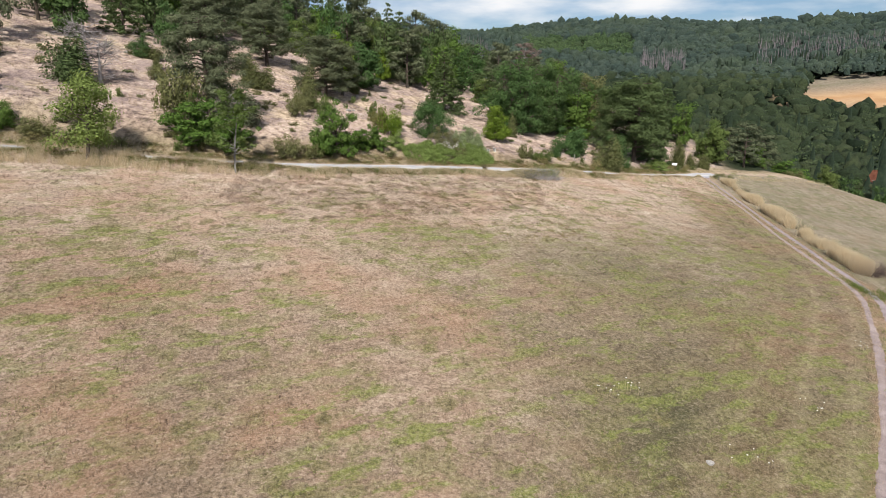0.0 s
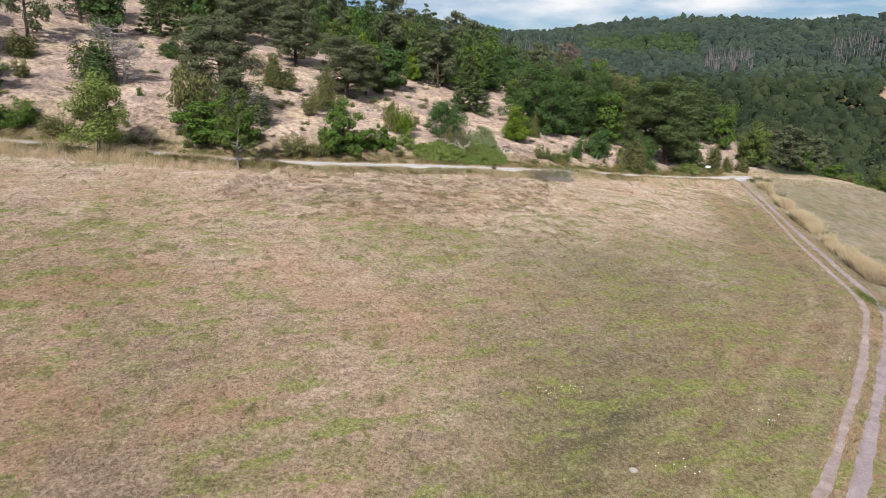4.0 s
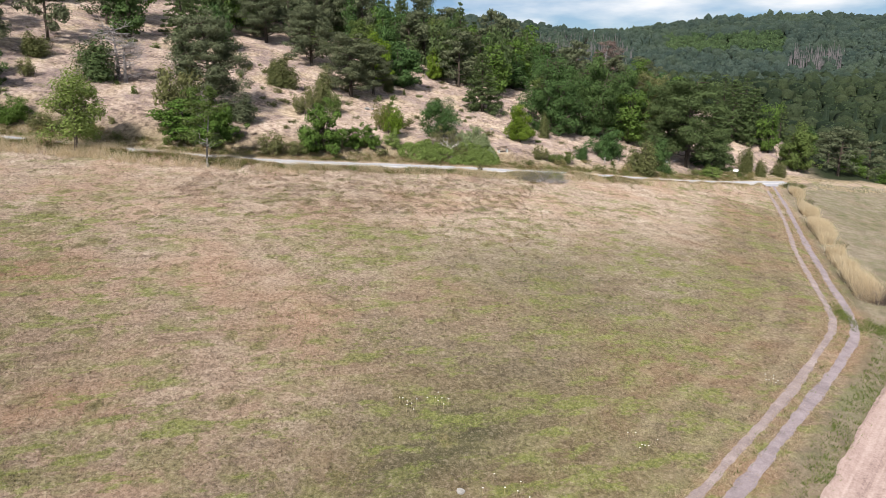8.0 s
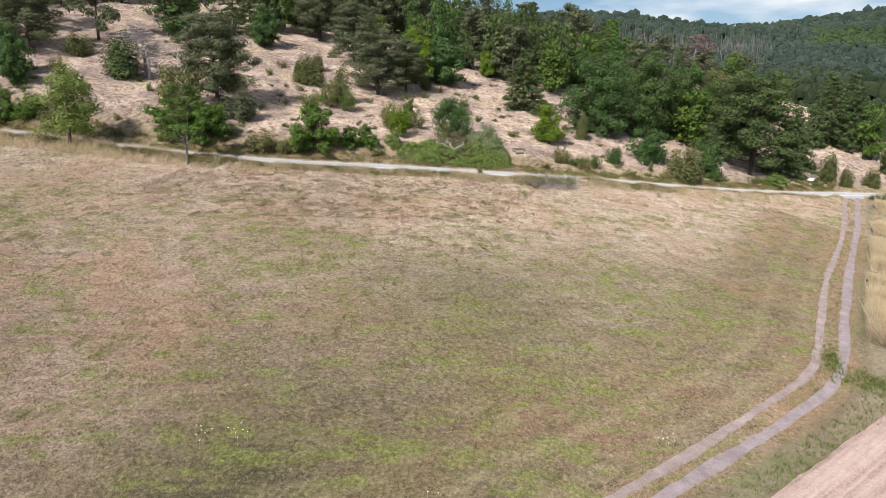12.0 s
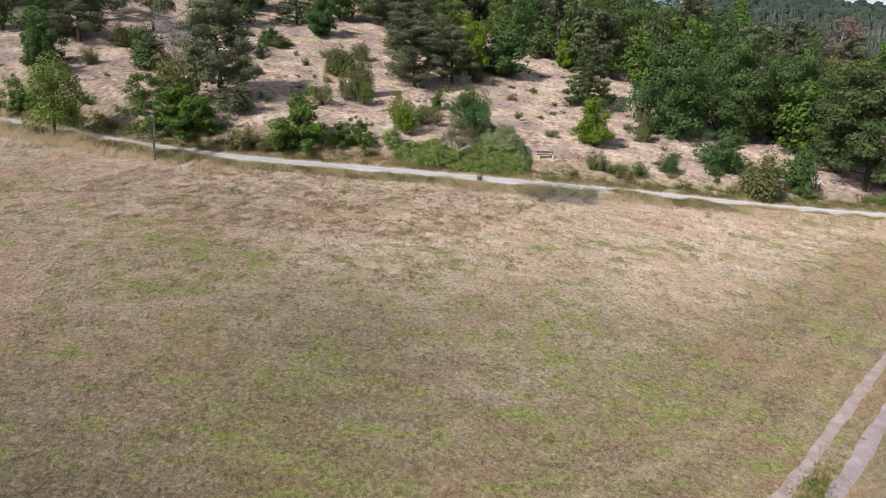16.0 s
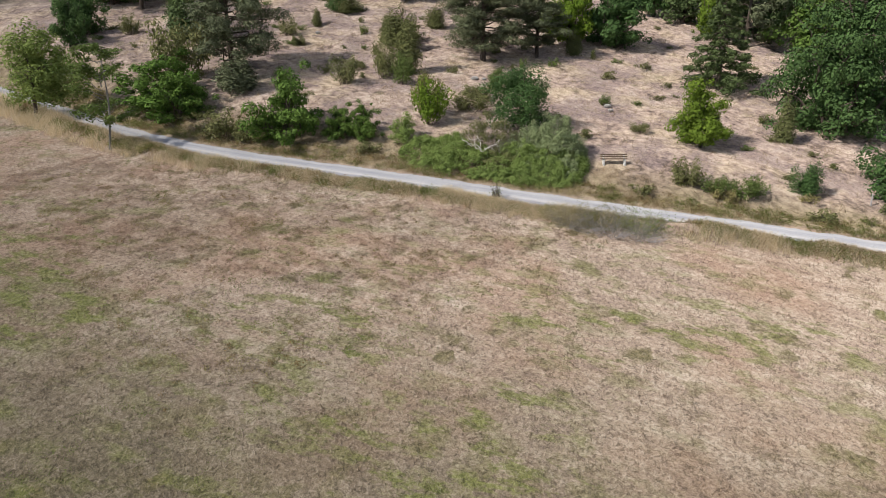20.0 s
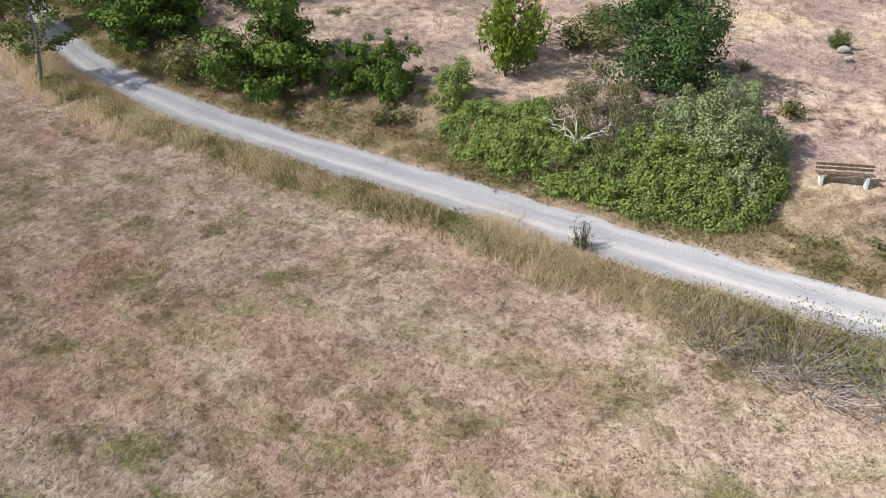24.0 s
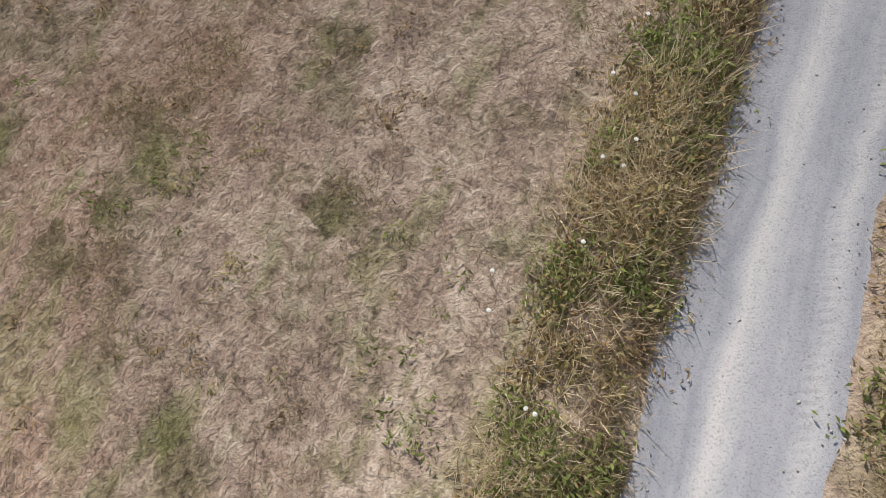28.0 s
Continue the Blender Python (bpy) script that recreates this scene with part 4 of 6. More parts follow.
plant("oak_bush", "near_bush", -22.0, 63.6, 4.4, 3.1, "oak_bush", "wide dark green oak bush beside the gravel path", "bush")
plant("oak_bush", "near_bush", -19.4, 64.0, 4.3, 2.0, "oak_bush", "dark green oak bush beside the gravel path", "bush")
plant("shrub", "shrub", -24.5, 66.0, 5.2, 2.4, "olive", "tall loose olive shrub behind an oak bush", "shrub")
plant("oak_bush", "near_bush", -10.4, 68.2, 5.1, 2.4, "oak_bush", "tall green oak bush on the bank above the path", "bush")
plant("oak_bush", "near_bush", -8.2, 70.7, 2.4, 1.1, "oak_bush", "low spreading oak bush on the bank", "bush")
plant("oak_bush", "near_bush", -6.9, 72.0, 2.5, 1.1, "oak_bush", "small green oak bush on the bank", "bush")
plant("shrub", "shrub", -5.8, 76.6, 3.2, 1.5, "lime", sh_l, "shrub")
plant("bright_bush", "bush", -4.9, 73.7, 1.9, 1.1, "bramble", "bright green leafy bush above the brambles", "bush")
plant("olive_scrub", "shrub", -14.3, 65.2, 2.0, 1.7, "olive", ol_l, "shrub")
plant("olive_scrub", "shrub", -12.2, 66.2, 1.4, 1.3, "olive", ol_l, "shrub")
plant("oak_bush", "bush", -39.6, 58.6, 3.6, 1.9, "oak_bush", bush_l, "bush")
plant("oak_bush", "bush", -37.4, 59.9, 2.7, 1.7, "oak_bush", bush_l, "bush")
plant("olive_scrub", "shrub", -34.6, 59.9, 1.7, 1.6, "olive", ol_l, "shrub")
plant("oak_tree", "oak", -45.3, 64.2, 5.9, 2.5, "oak", oak_l, "tree")
plant("oak_tree", "oak", -42.6, 62.2, 5.4, 1.8, "oak", "small dark green oak above the path", "tree")
plant("juniper", "juniper", -37.2, 71.7, 5.0, 2.5, "spruce", "broad dark juniper beside a dead tree", "shrub")
plant("juniper", "juniper", -47.8, 75.2, 3.0, 1.9, "juniper", jun_l, "shrub")
plant("dead_tree", "dead", -36.4, 74.0, 5.9, 3.2, "dead_wood", "bleached bare dead tree with tangled twigs", "dead tree", wood="dead_wood")
plant("dead_tree", "dead", -34.9, 73.0, 4.4, 3.0, "dead_wood", "low bleached dead tree leaning beside a juniper", "dead tree", wood="dead_wood")
plant("shrub", "shrub", -42.6, 67.8, 1.9, 1.1, "olive", sh_l, "shrub")
plant("oak_bush", "bush", -36.9, 88.3, 2.7, 1.5, "oak", bush_l, "bush")
plant("oak_tree", "oak", -36.8, 97.4, 6.6, 2.7, "oak", "lone dark oak on the open upper slope", "tree")
plant("juniper", "column", -23.3, 85.4, 3.6, 0.85, "juniper", col_l, "shrub")
plant("juniper", "juniper", -22.1, 86.3, 4.1, 2.0, "juniper", col_l, "shrub")
plant("juniper", "juniper", -25.7, 93.1, 2.4, 1.35, "juniper", jun_l, "shrub")
plant("shrub", "shrub", -15.7, 79.6, 3.0, 1.3, "olive", sh_l, "shrub")
plant("shrub", "shrub", -13.5, 80.0, 2.4, 1.0, "ash", sh_l, "shrub")
plant("pine_tree", "pine", -14.7, 89.7, 7.4, 4.0, "pine", "wide low Scots pine over bare reddish ground", "tree")
plant("pine_tree", "pine", -13.4, 95.2, 6.2, 2.9, "pine", pine_l, "tree")
plant("pine_tree", "pine", -25.1, 102.8, 8.4, 4.2, "pine", pine_l, "tree")
plant("light_oak", "oak", -14.6, 101.0, 8.2, 2.9, "lime", "yellow-green young oak among pines", "tree")
plant("oak_tree", "oak", -11.7, 104.6, 7.2, 3.9, "oak", oak_l, "tree")
plant("light_oak", "oak", -10.1, 118.1, 5.6, 1.9, "lime", lime_l, "tree")
plant("larch_tree", "conifer", 0.2, 103.6, 8.2, 3.0, "spruce", "dark green larch with drooping tiers", "tree")
plant("lime_tree", "oak", 6.9, 90.4, 4.9, 2.4, "lime", lime_l, "tree")
plant("oak_bush", "round_bush", -1.1, 81.0, 4.7, 2.7, "oak", "round dark green oak bush behind the brambles", "bush")
plant("oak_bush", "bush", -8.4, 85.5, 1.9, 1.0, "ash", bush_l, "bush")
plant("olive_scrub", "shrub", -5.9, 80.9, 1.5, 1.6, "olive", ol_l, "shrub")
plant("olive_scrub", "shrub", -7.5, 82.6, 1.3, 1.3, "olive", ol_l, "shrub")
plant("olive_scrub", "shrub", 9.9, 84.5, 1.9, 1.0, "olive", ol_l, "shrub")
plant("olive_scrub", "shrub", 12.8, 86.3, 1.5, 1.2, "ash", ol_l, "shrub")
plant("olive_scrub", "shrub", 11.3, 85.2, 1.2, 0.9, "ash", ol_l, "shrub")
plant("oak_tree", "big_oak", 10.8, 102.6, 10.8, 4.5, "oak", "large dark green oak with a dense crown to the ground", "tree")
plant("oak_tree", "big_oak", 15.6, 110.2, 12.0, 4.6, "oak", "large dark green oak with a dense crown to the ground", "tree")
plant("oak_bush", "bush", 17.8, 95.8, 4.5, 2.8, "oak", "broad dark oak bush in front of large oaks", "bush")
plant("juniper", "juniper", 21.8, 92.6, 5.0, 2.0, "juniper", "olive-green juniper bush above the path", "shrub")
plant("oak_bush", "bush", 24.4, 97.6, 5.1, 2.3, "oak", bush_l, "bush")
plant("juniper", "column", 9.4, 97.0, 3.6, 0.85, "juniper", col_l, "shrub")
plant("pine_tree", "pine", 29.2, 107.0, 12.0, 5.8, "spruce", "tall spreading Scots pine above the path", "tree")
plant("pine_tree", "pine", 26.6, 109.0, 9.5, 3.8, "spruce", pine_l, "tree")
plant("larch_tree", "conifer", 34.8, 119.5, 8.4, 3.0, "spruce", "dark green conifer beside a pine", "tree")
plant("bright_bush", "bush", 31.6, 103.5, 1.6, 2.2, "bramble", "low bright green bush on the path's verge", "bush")
plant("dead_pine", "dead_pine", 18.0, 165.0, 9.0, 3.6, "rust", "dead pinkish-brown pine above the woods", "dead tree", wood="grey_bark")
plant("pine_tree", "pine", -35.6, 110.5, 8.6, 4.6, "pine", pine_l, "tree")
plant("pine_tree", "pine", -52.4, 72.1, 7.6, 4.0, "pine", pine_l, "tree")
plant("oak_tree", "oak", -57.0, 70.4, 6.9, 4.0, "oak", oak_l, "tree")
plant("larch_tree", "conifer", 41.5, 142.0, 11.0, 3.9, "spruce", "dark green conifer on the wooded slope", "tree")
plant("larch_tree", "conifer", 45.5, 144.5, 10.0, 3.6, "spruce", "dark green conifer on the wooded slope", "tree")
plant("juniper", "juniper", 38.7, 115.8, 4.5, 1.8, "juniper", "olive-green juniper near the end of the track", "shrub")
plant("juniper", "juniper", 41.6, 116.4, 2.9, 1.3, "juniper", jun_l, "shrub")
plant("juniper", "juniper", 44.7, 120.4, 3.0, 1.4, "juniper", jun_l, "shrub")
plant("juniper", "shrub", 45.0, 112.0, 1.1, 1.8, "juniper", "low dark creeping juniper at the track's mouth", "shrub")
plant("light_oak", "oak", 50.7, 131.2, 9.0, 4.0, "ash", "yellow-green young oak at the edge of the field", "tree")
plant("oak_bush", "bush", 61.7, 139.4, 4.7, 3.0, "oak_bush", bush_l, "bush")
plant("oak_bush", "bush", 70.3, 143.6, 4.6, 4.0, "oak_bush", bush_l, "bush")
plant("olive_scrub", "shrub", 70.3, 139.0, 2.4, 2.2, "olive", ol_l, "shrub")
plant("light_oak", "oak", 79.3, 143.5, 7.6, 3.9, "ash", "green young oak below the field's edge", "tree")
plant("oak_tree", "big_oak", 20.5, 116.5, 11.5, 4.2, "oak", "dark green oak behind large oaks", "tree")
plant("oak_tree", "big_oak", 24.0, 119.5, 11.0, 4.0, "olive", "dull olive-green tree of the wooded shoulder", "tree")
plant("larch_tree", "conifer", 33.0, 112.0, 7.5, 3.0, "spruce", "dark young conifer beside a tall pine", "tree")
plant("juniper", "juniper", 14.3, 90.2, 2.2, 1.0, "oak", jun_l, "shrub")
plant("shrub", "shrub", -15.8, 76.0, 2.5, 1.2, "olive", sh_l, "shrub")
plant("juniper", "column", -33.2, 83.4, 1.9, 0.6, "juniper", col_l, "shrub")
plant("juniper", "juniper", -28.0, 78.5, 1.3, 0.65, "juniper", "small round juniper on the heath slope", "shrub")
plant("juniper", "juniper", -35.7, 89.0, 2.0, 1.8, "juniper", jun_l, "shrub")
plant("shrub", "shrub", -31.6, 79.4, 1.6, 1.2, "olive", sh_l, "shrub")
plant("juniper", "column", -15.5, 82.0, 5.2, 1.2, "juniper", "tall narrow juniper on the open slope", "shrub")
plant("shrub", "shrub", -7.1, 77.4, 3.1, 1.3, "yellowed", sh_l, "shrub")
plant("juniper", "juniper", -12.4, 99.0, 2.7, 0.9, "juniper", jun_l, "shrub")
plant("shrub", "shrub", 3.2, 88.5, 0.8, 0.75, "olive", "low olive tuft on the open slope", "shrub")
plant("shrub", "shrub", -1.9, 90.9, 0.7, 0.6, "ash", "low green tuft on the open slope", "shrub")


def scatter_scrub():
    """Small heath plants over the open slope."""
    rng = np.random.default_rng(77)
    made = 0
    while made < 115:
        x, y = -50 + 75 * rng.random(), 60 + 60 * rng.random()
        d = float(line_distance(ROAD, np.array(x), np.array(y))[0])
        if not 3.5 < d < 46 or (abs(x - 6) < 4 and d < 9):
            continue
        made += 1
        kind = ("olive", "juniper", "olive", "ash")[int(rng.integers(4))]
        plant("heath_tuft", "tuft", x, y, 0.35 + 0.7 * rng.random() ** 2, 0.35 + 0.6 * rng.random(), kind, "small low heath scrub on the dry slope", "shrub", "heath scrub of the slope")


scatter_scrub()


def bank_scrub():
    """Low herbs and suckers along the bank above the path."""
    rng = np.random.default_rng(78)
    for x, y in along_line(rng, ROAD, 70, 2.0, 4.6, -44, 46):
        if -4 < x < 7.5:
            continue
        kind = ("olive", "ash", "olive", "weed")[int(rng.integers(4))]
        plant("bank_scrub", "tuft", float(x), float(y), 0.4 + 0.6 * rng.random(), 0.45 + 0.6 * rng.random(), kind, "low olive scrub on the bank above the path", "shrub", "scrub of the bank")


bank_scrub()


def hillside_wood():
    """The wood over the upper slope and along its shoulder to the valley."""
    rng = np.random.default_rng(5)
    spots, tries = [], 0
    while len(spots) < 365 and tries < 60000:
        tries += 1
        x, y = -95 + 250 * rng.random(), 60 + 190 * rng.random()
        if math.hypot(x, y) > 262 or x > 0.72 * y + 22:
            continue
        d = float(line_distance(ROAD, np.array(x), np.array(y))[0])
        edge = np.interp(x, [-95, -62, -50, -38, -28, -18, -6, 3, 12, 24, 34, 46, 60, 90], [10, 14, 24, 60, 58, 50, 44, 34, 20, 13, 10, 8, 6, 4])
        if d < edge or any((x - a) ** 2 + (y - b) ** 2 < 4.6 ** 2 for a, b in spots):
            continue
        spots.append((x, y))
    while len(spots) < 425:
        x, y = -50 + 52 * rng.random(), 118 + 45 * rng.random()
        if all((x - a) ** 2 + (y - b) ** 2 > 3.6 ** 2 for a, b in spots):
            spots.append((x, y))
    for x, y in spots:
        pick = rng.random()
        d = float(line_distance(ROAD, np.array(x), np.array(y))[0])
        h = (6.5 + 4.5 * rng.random()) * (0.8 if x > 2 else 1.0)
        if pick < 0.50:
            plant("woodland_tree", "woodland", x, y, h, 2.6 + 1.6 * rng.random(), ("oak", "oak", "oak_bush", "spruce")[int(rng.integers(4))], "green broadleaf tree of the hillside wood", "tree", "trees of the hillside wood")
        elif pick < 0.60:
            plant("woodland_tree", "woodland", x, y, h * 0.8, 2.2 + rng.random(), "ash", "light green tree of the hillside wood", "tree", "trees of the hillside wood")
        elif pick < 0.72:
            plant("woodland_tree", "woodland", x, y, h * 0.9, 2.4 + rng.random(), "spruce", "dull green tree of the hillside wood", "tree", "trees of the hillside wood")
        elif pick < 0.88:
            plant("woodland_pine", "woodland_pine", x, y, h + 1, 3.0 + rng.random(), "pine", "grey-green pine of the hillside wood", "tree", "trees of the hillside wood")
        else:
            plant("woodland_conifer", "woodland_conifer", x, y, h + 1.5, 2.4 + 0.8 * rng.random(), "spruce", "dark conifer of the hillside wood", "tree", "trees of the hillside wood")


hillside_wood()


# ---- far woods ----


def dome():
    """A low-poly crown: rings of a half ball."""
    V, F = [(0, 0, 1.0)], []
    for k, (z, q) in enumerate(((0.62, 0.82), (-0.5, 0.9))):
        V += [(q * math.cos(a), q * math.sin(a), z) for a in (np.arange(6) + 0.5 * k) * 2 * np.pi / 6]
    for j in range(6):
        F.append((0, 1 + j, 1 + (j + 1) % 6))
        a, b = 1 + j, 1 + (j + 1) % 6
        F += [(a, a + 6, b), (b, a + 6, b + 6)]
    return np.array(V, float), np.array(F)


def far_wood_material(name, stops, scale):
    n = Nodes(name, 0.9)
    rnd = n.add("ShaderNodeNewGeometry").outputs["Random Per Island"]
    col = n.ramp(rnd, stops)
    col = n.mix(n.ramp(n.noise(0.012, 4, 0.6), [(0.45, 0.0), (0.62, 0.6)]), col, n.mix(0.5, col, (0.095, 0.125, 0.052)))
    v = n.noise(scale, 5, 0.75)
    # shade between leaf masses painted dark where the bump is low
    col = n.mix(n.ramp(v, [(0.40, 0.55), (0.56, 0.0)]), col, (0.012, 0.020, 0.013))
    n.bump(v, 1.0, 1.0)
    return n.color(col)


def crowns(rng, rings, spread, clear):
    """Crown places and half widths between distances, over a spread of bearings."""
    P, S = [], []
    for r0, r1, gap in rings:
        n = int(np.radians(spread[1] - spread[0]) * (r1 ** 2 - r0 ** 2) / 2 / gap ** 2 * 1.2)
        r = np.sqrt(r0 ** 2 + (r1 ** 2 - r0 ** 2) * rng.random(n))
        az = np.radians(spread[0] + (spread[1] - spread[0]) * rng.random(n))
        P.append(np.stack([r * np.sin(az), r * np.cos(az)], 1))
        S.append(gap * (0.34 + 0.34 * rng.random(n)))
    P, S = np.concatenate(P), np.concatenate(S)
    r, az = np.hypot(*P.T), np.degrees(np.arctan2(P[:, 0], P[:, 1]))
    ok = ~((r > 518) & (r < 668) & (az > 27) & (az < 40)) & ~clear(P[:, 0], P[:, 1], r, az)
    return P[ok], S[ok]


def crown_mass(rng, P, S, lift):
    DV, DF = dome()
    n = len(P)
    base = np.stack([P[:, 0], P[:, 1], land(P[:, 0], P[:, 1], False) + lift + S * 0.3 + 3.0 * rng.random(n)], 1)
    V = base[:, None] + DV[None] * (1 + 0.30 * rng.normal(size=(n, len(DV), 1))) * np.stack([S, S, S * (0.75 + 0.55 * rng.random(n))], 1)[:, None]
    return V.reshape(-1, 3), (DF[None] + (np.arange(n) * len(DV))[:, None, None]).reshape(-1, 3), base


def valley_woods():
    """The nearer valley trees: rounded crowns edged with leafy sprays."""
    rng = np.random.default_rng(8)
    P, S = crowns(rng, ((168, 235, 6.4), (235, 380, 6.6), (380, 640, 7.8)), (-15, 48), lambda x, y, r, az: (r < 235) & ((az < 25) | (x < 0.72 * y + 22) & (az < 38)))
    # crown masses coloured darker than their sprays, as shaded gaps
    stops = [(0.0, (0.018, 0.031, 0.016)), (0.5, (0.034, 0.051, 0.025)), (1.0, (0.064, 0.082, 0.038))]
    V, F, base = crown_mass(rng, P, S, 4.5)
    root = tagged(new("valley_woods"), "dense mixed green woodland on the valley slopes", "forest", kind="stuff")
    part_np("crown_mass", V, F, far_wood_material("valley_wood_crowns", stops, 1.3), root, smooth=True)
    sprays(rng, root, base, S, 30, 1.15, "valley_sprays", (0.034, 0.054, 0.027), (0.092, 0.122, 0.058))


def sprays(rng, root, base, S, k, size, mat, dark, light):
    """Leafy sprays on the crowns' skins."""
    n = len(S)
    d = rng.normal(size=(n, k, 3))
    d /= np.linalg.norm(d, axis=2)[..., None]
    d[..., 2] = np.abs(d[..., 2]) * 1.1 - 0.2
    c = base[:, None] + d * S[:, None, None] * (0.92 + 0.25 * rng.random((n, k, 1)))
    V, F = leaves_at(rng, c.reshape(-1, 3), (d + 0.3 * rng.normal(size=(n, k, 3))).reshape(-1, 3), size * (0.5 + 0.9 * rng.random(n * k)), 0.8)
    m = Nodes(mat, 0.85)
    rnd = m.add("ShaderNodeNewGeometry").outputs["Random Per Island"]
    col = m.ramp(rnd, [(0.0, dark), (1.0, light)])
    col = m.mix(m.ramp(m.noise(0.014, 4, 0.65), [(0.44, 0.0), (0.60, 0.7)]), col, m.mix(0.5, col, (0.095, 0.130, 0.048)))
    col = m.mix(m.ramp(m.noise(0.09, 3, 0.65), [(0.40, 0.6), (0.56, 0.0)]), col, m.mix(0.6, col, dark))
    part_np("leaf_sprays", V, F, m.color(col), root)


def far_woods():
    """The far slopes and the ridge."""
    rng = np.random.default_rng(9)
    P, S = crowns(rng, ((580, 900, 8.4), (900, 1230, 10.0)), (-18, 50), lambda x, y, r, az: r < 0)
    r, az = np.hypot(*P.T), np.degrees(np.arctan2(P[:, 0], P[:, 1]))
    bare = (az > -11) & (az < 3.6) & (r > 740) & (r < 1070) | (az > 15) & (az < 19) & (r > 680) & (r < 800) | (az > 23) & (az < 28) & (r > 740) & (r < 900)
    keep = ~bare | (rng.random(len(r)) < np.where(az > 10, 0.6, 0.22))
    P, S, r, az = P[keep], S[keep], r[keep], az[keep]
    wav = 22 * value_noise(az / 1.7, r / 60, 17)
    young = (r + wav > 790 + 6 * (14 - az)) & (r + wav < 960 + 10 * (12 - az)) & (az > 6.5) & (az < 14.8)
    # aerial haze is painted into the far_woods leaf colours, paler and bluer
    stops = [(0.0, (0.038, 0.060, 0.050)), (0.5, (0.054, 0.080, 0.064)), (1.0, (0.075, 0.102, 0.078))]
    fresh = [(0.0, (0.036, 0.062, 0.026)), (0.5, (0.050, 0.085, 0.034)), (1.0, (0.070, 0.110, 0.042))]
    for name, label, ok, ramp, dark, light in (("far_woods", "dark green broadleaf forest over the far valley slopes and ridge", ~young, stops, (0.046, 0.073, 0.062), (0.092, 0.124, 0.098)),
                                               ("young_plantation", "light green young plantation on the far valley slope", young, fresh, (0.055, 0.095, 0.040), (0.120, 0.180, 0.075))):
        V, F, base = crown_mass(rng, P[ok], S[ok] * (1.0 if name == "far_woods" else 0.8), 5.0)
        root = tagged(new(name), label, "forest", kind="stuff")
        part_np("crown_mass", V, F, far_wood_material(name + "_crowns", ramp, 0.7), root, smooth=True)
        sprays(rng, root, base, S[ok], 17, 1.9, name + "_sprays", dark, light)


def spires(name, n, spots, mat, h, w, seed, label, ragged=0.5):
    """Narrow far conifers as ragged cones, one joined object."""
    rng = np.random.default_rng(seed)
    pieces = []
    for _ in range(n):
        az0, az1, r0, r1 = spots[int(rng.integers(len(spots)))]
        az, r = radians(az0 + (az1 - az0) * rng.random()), r0 + (r1 - r0) * rng.random()
        x, y = r * math.sin(az), r * math.cos(az)
        z = float(land(x, y, False))
        hh = h * (0.45 + 0.7 * rng.random())
        pts = [(x, y, z + hh * t) for t in (0, 0.3, 0.31, 0.55, 0.56, 0.8, 1.0)]
        rad = [w * 0.25, w * (0.4 + ragged * rng.random()), w * 0.35, w * (0.3 + ragged * 0.6 * rng.random()), w * 0.25, w * 0.2, w * 0.04]
        pieces.append(tube(pts, rad, 6))
    V, F = join(pieces)
    tagged(new(name, mesh_np(name, V, F, MAT[mat])), label, "forest", kind="stuff")


valley_woods()
far_woods()
spires("dead_spruces", 1700, [(-10, 3.2, 820, 1080), (-10, 3.2, 820, 1000), (-6, 3.6, 760, 900), (-3, 4.4, 640, 800), (15.3, 18.8, 680, 800), (23.3, 28.2, 730, 930), (28, 33, 800, 900)], "snag", 19.0, 0.85, 31, "stand of bare grey bark-beetle-killed spruces on the far slope", 0.45)
spires("far_spruces", 260, [(-12, 6, 820, 1090), (12, 33, 200, 460), (20, 34, 680, 760)], "far_spruce", 17, 4.2, 32, "dark spruces standing out of the far forest")

# ---- thickets by the path ----


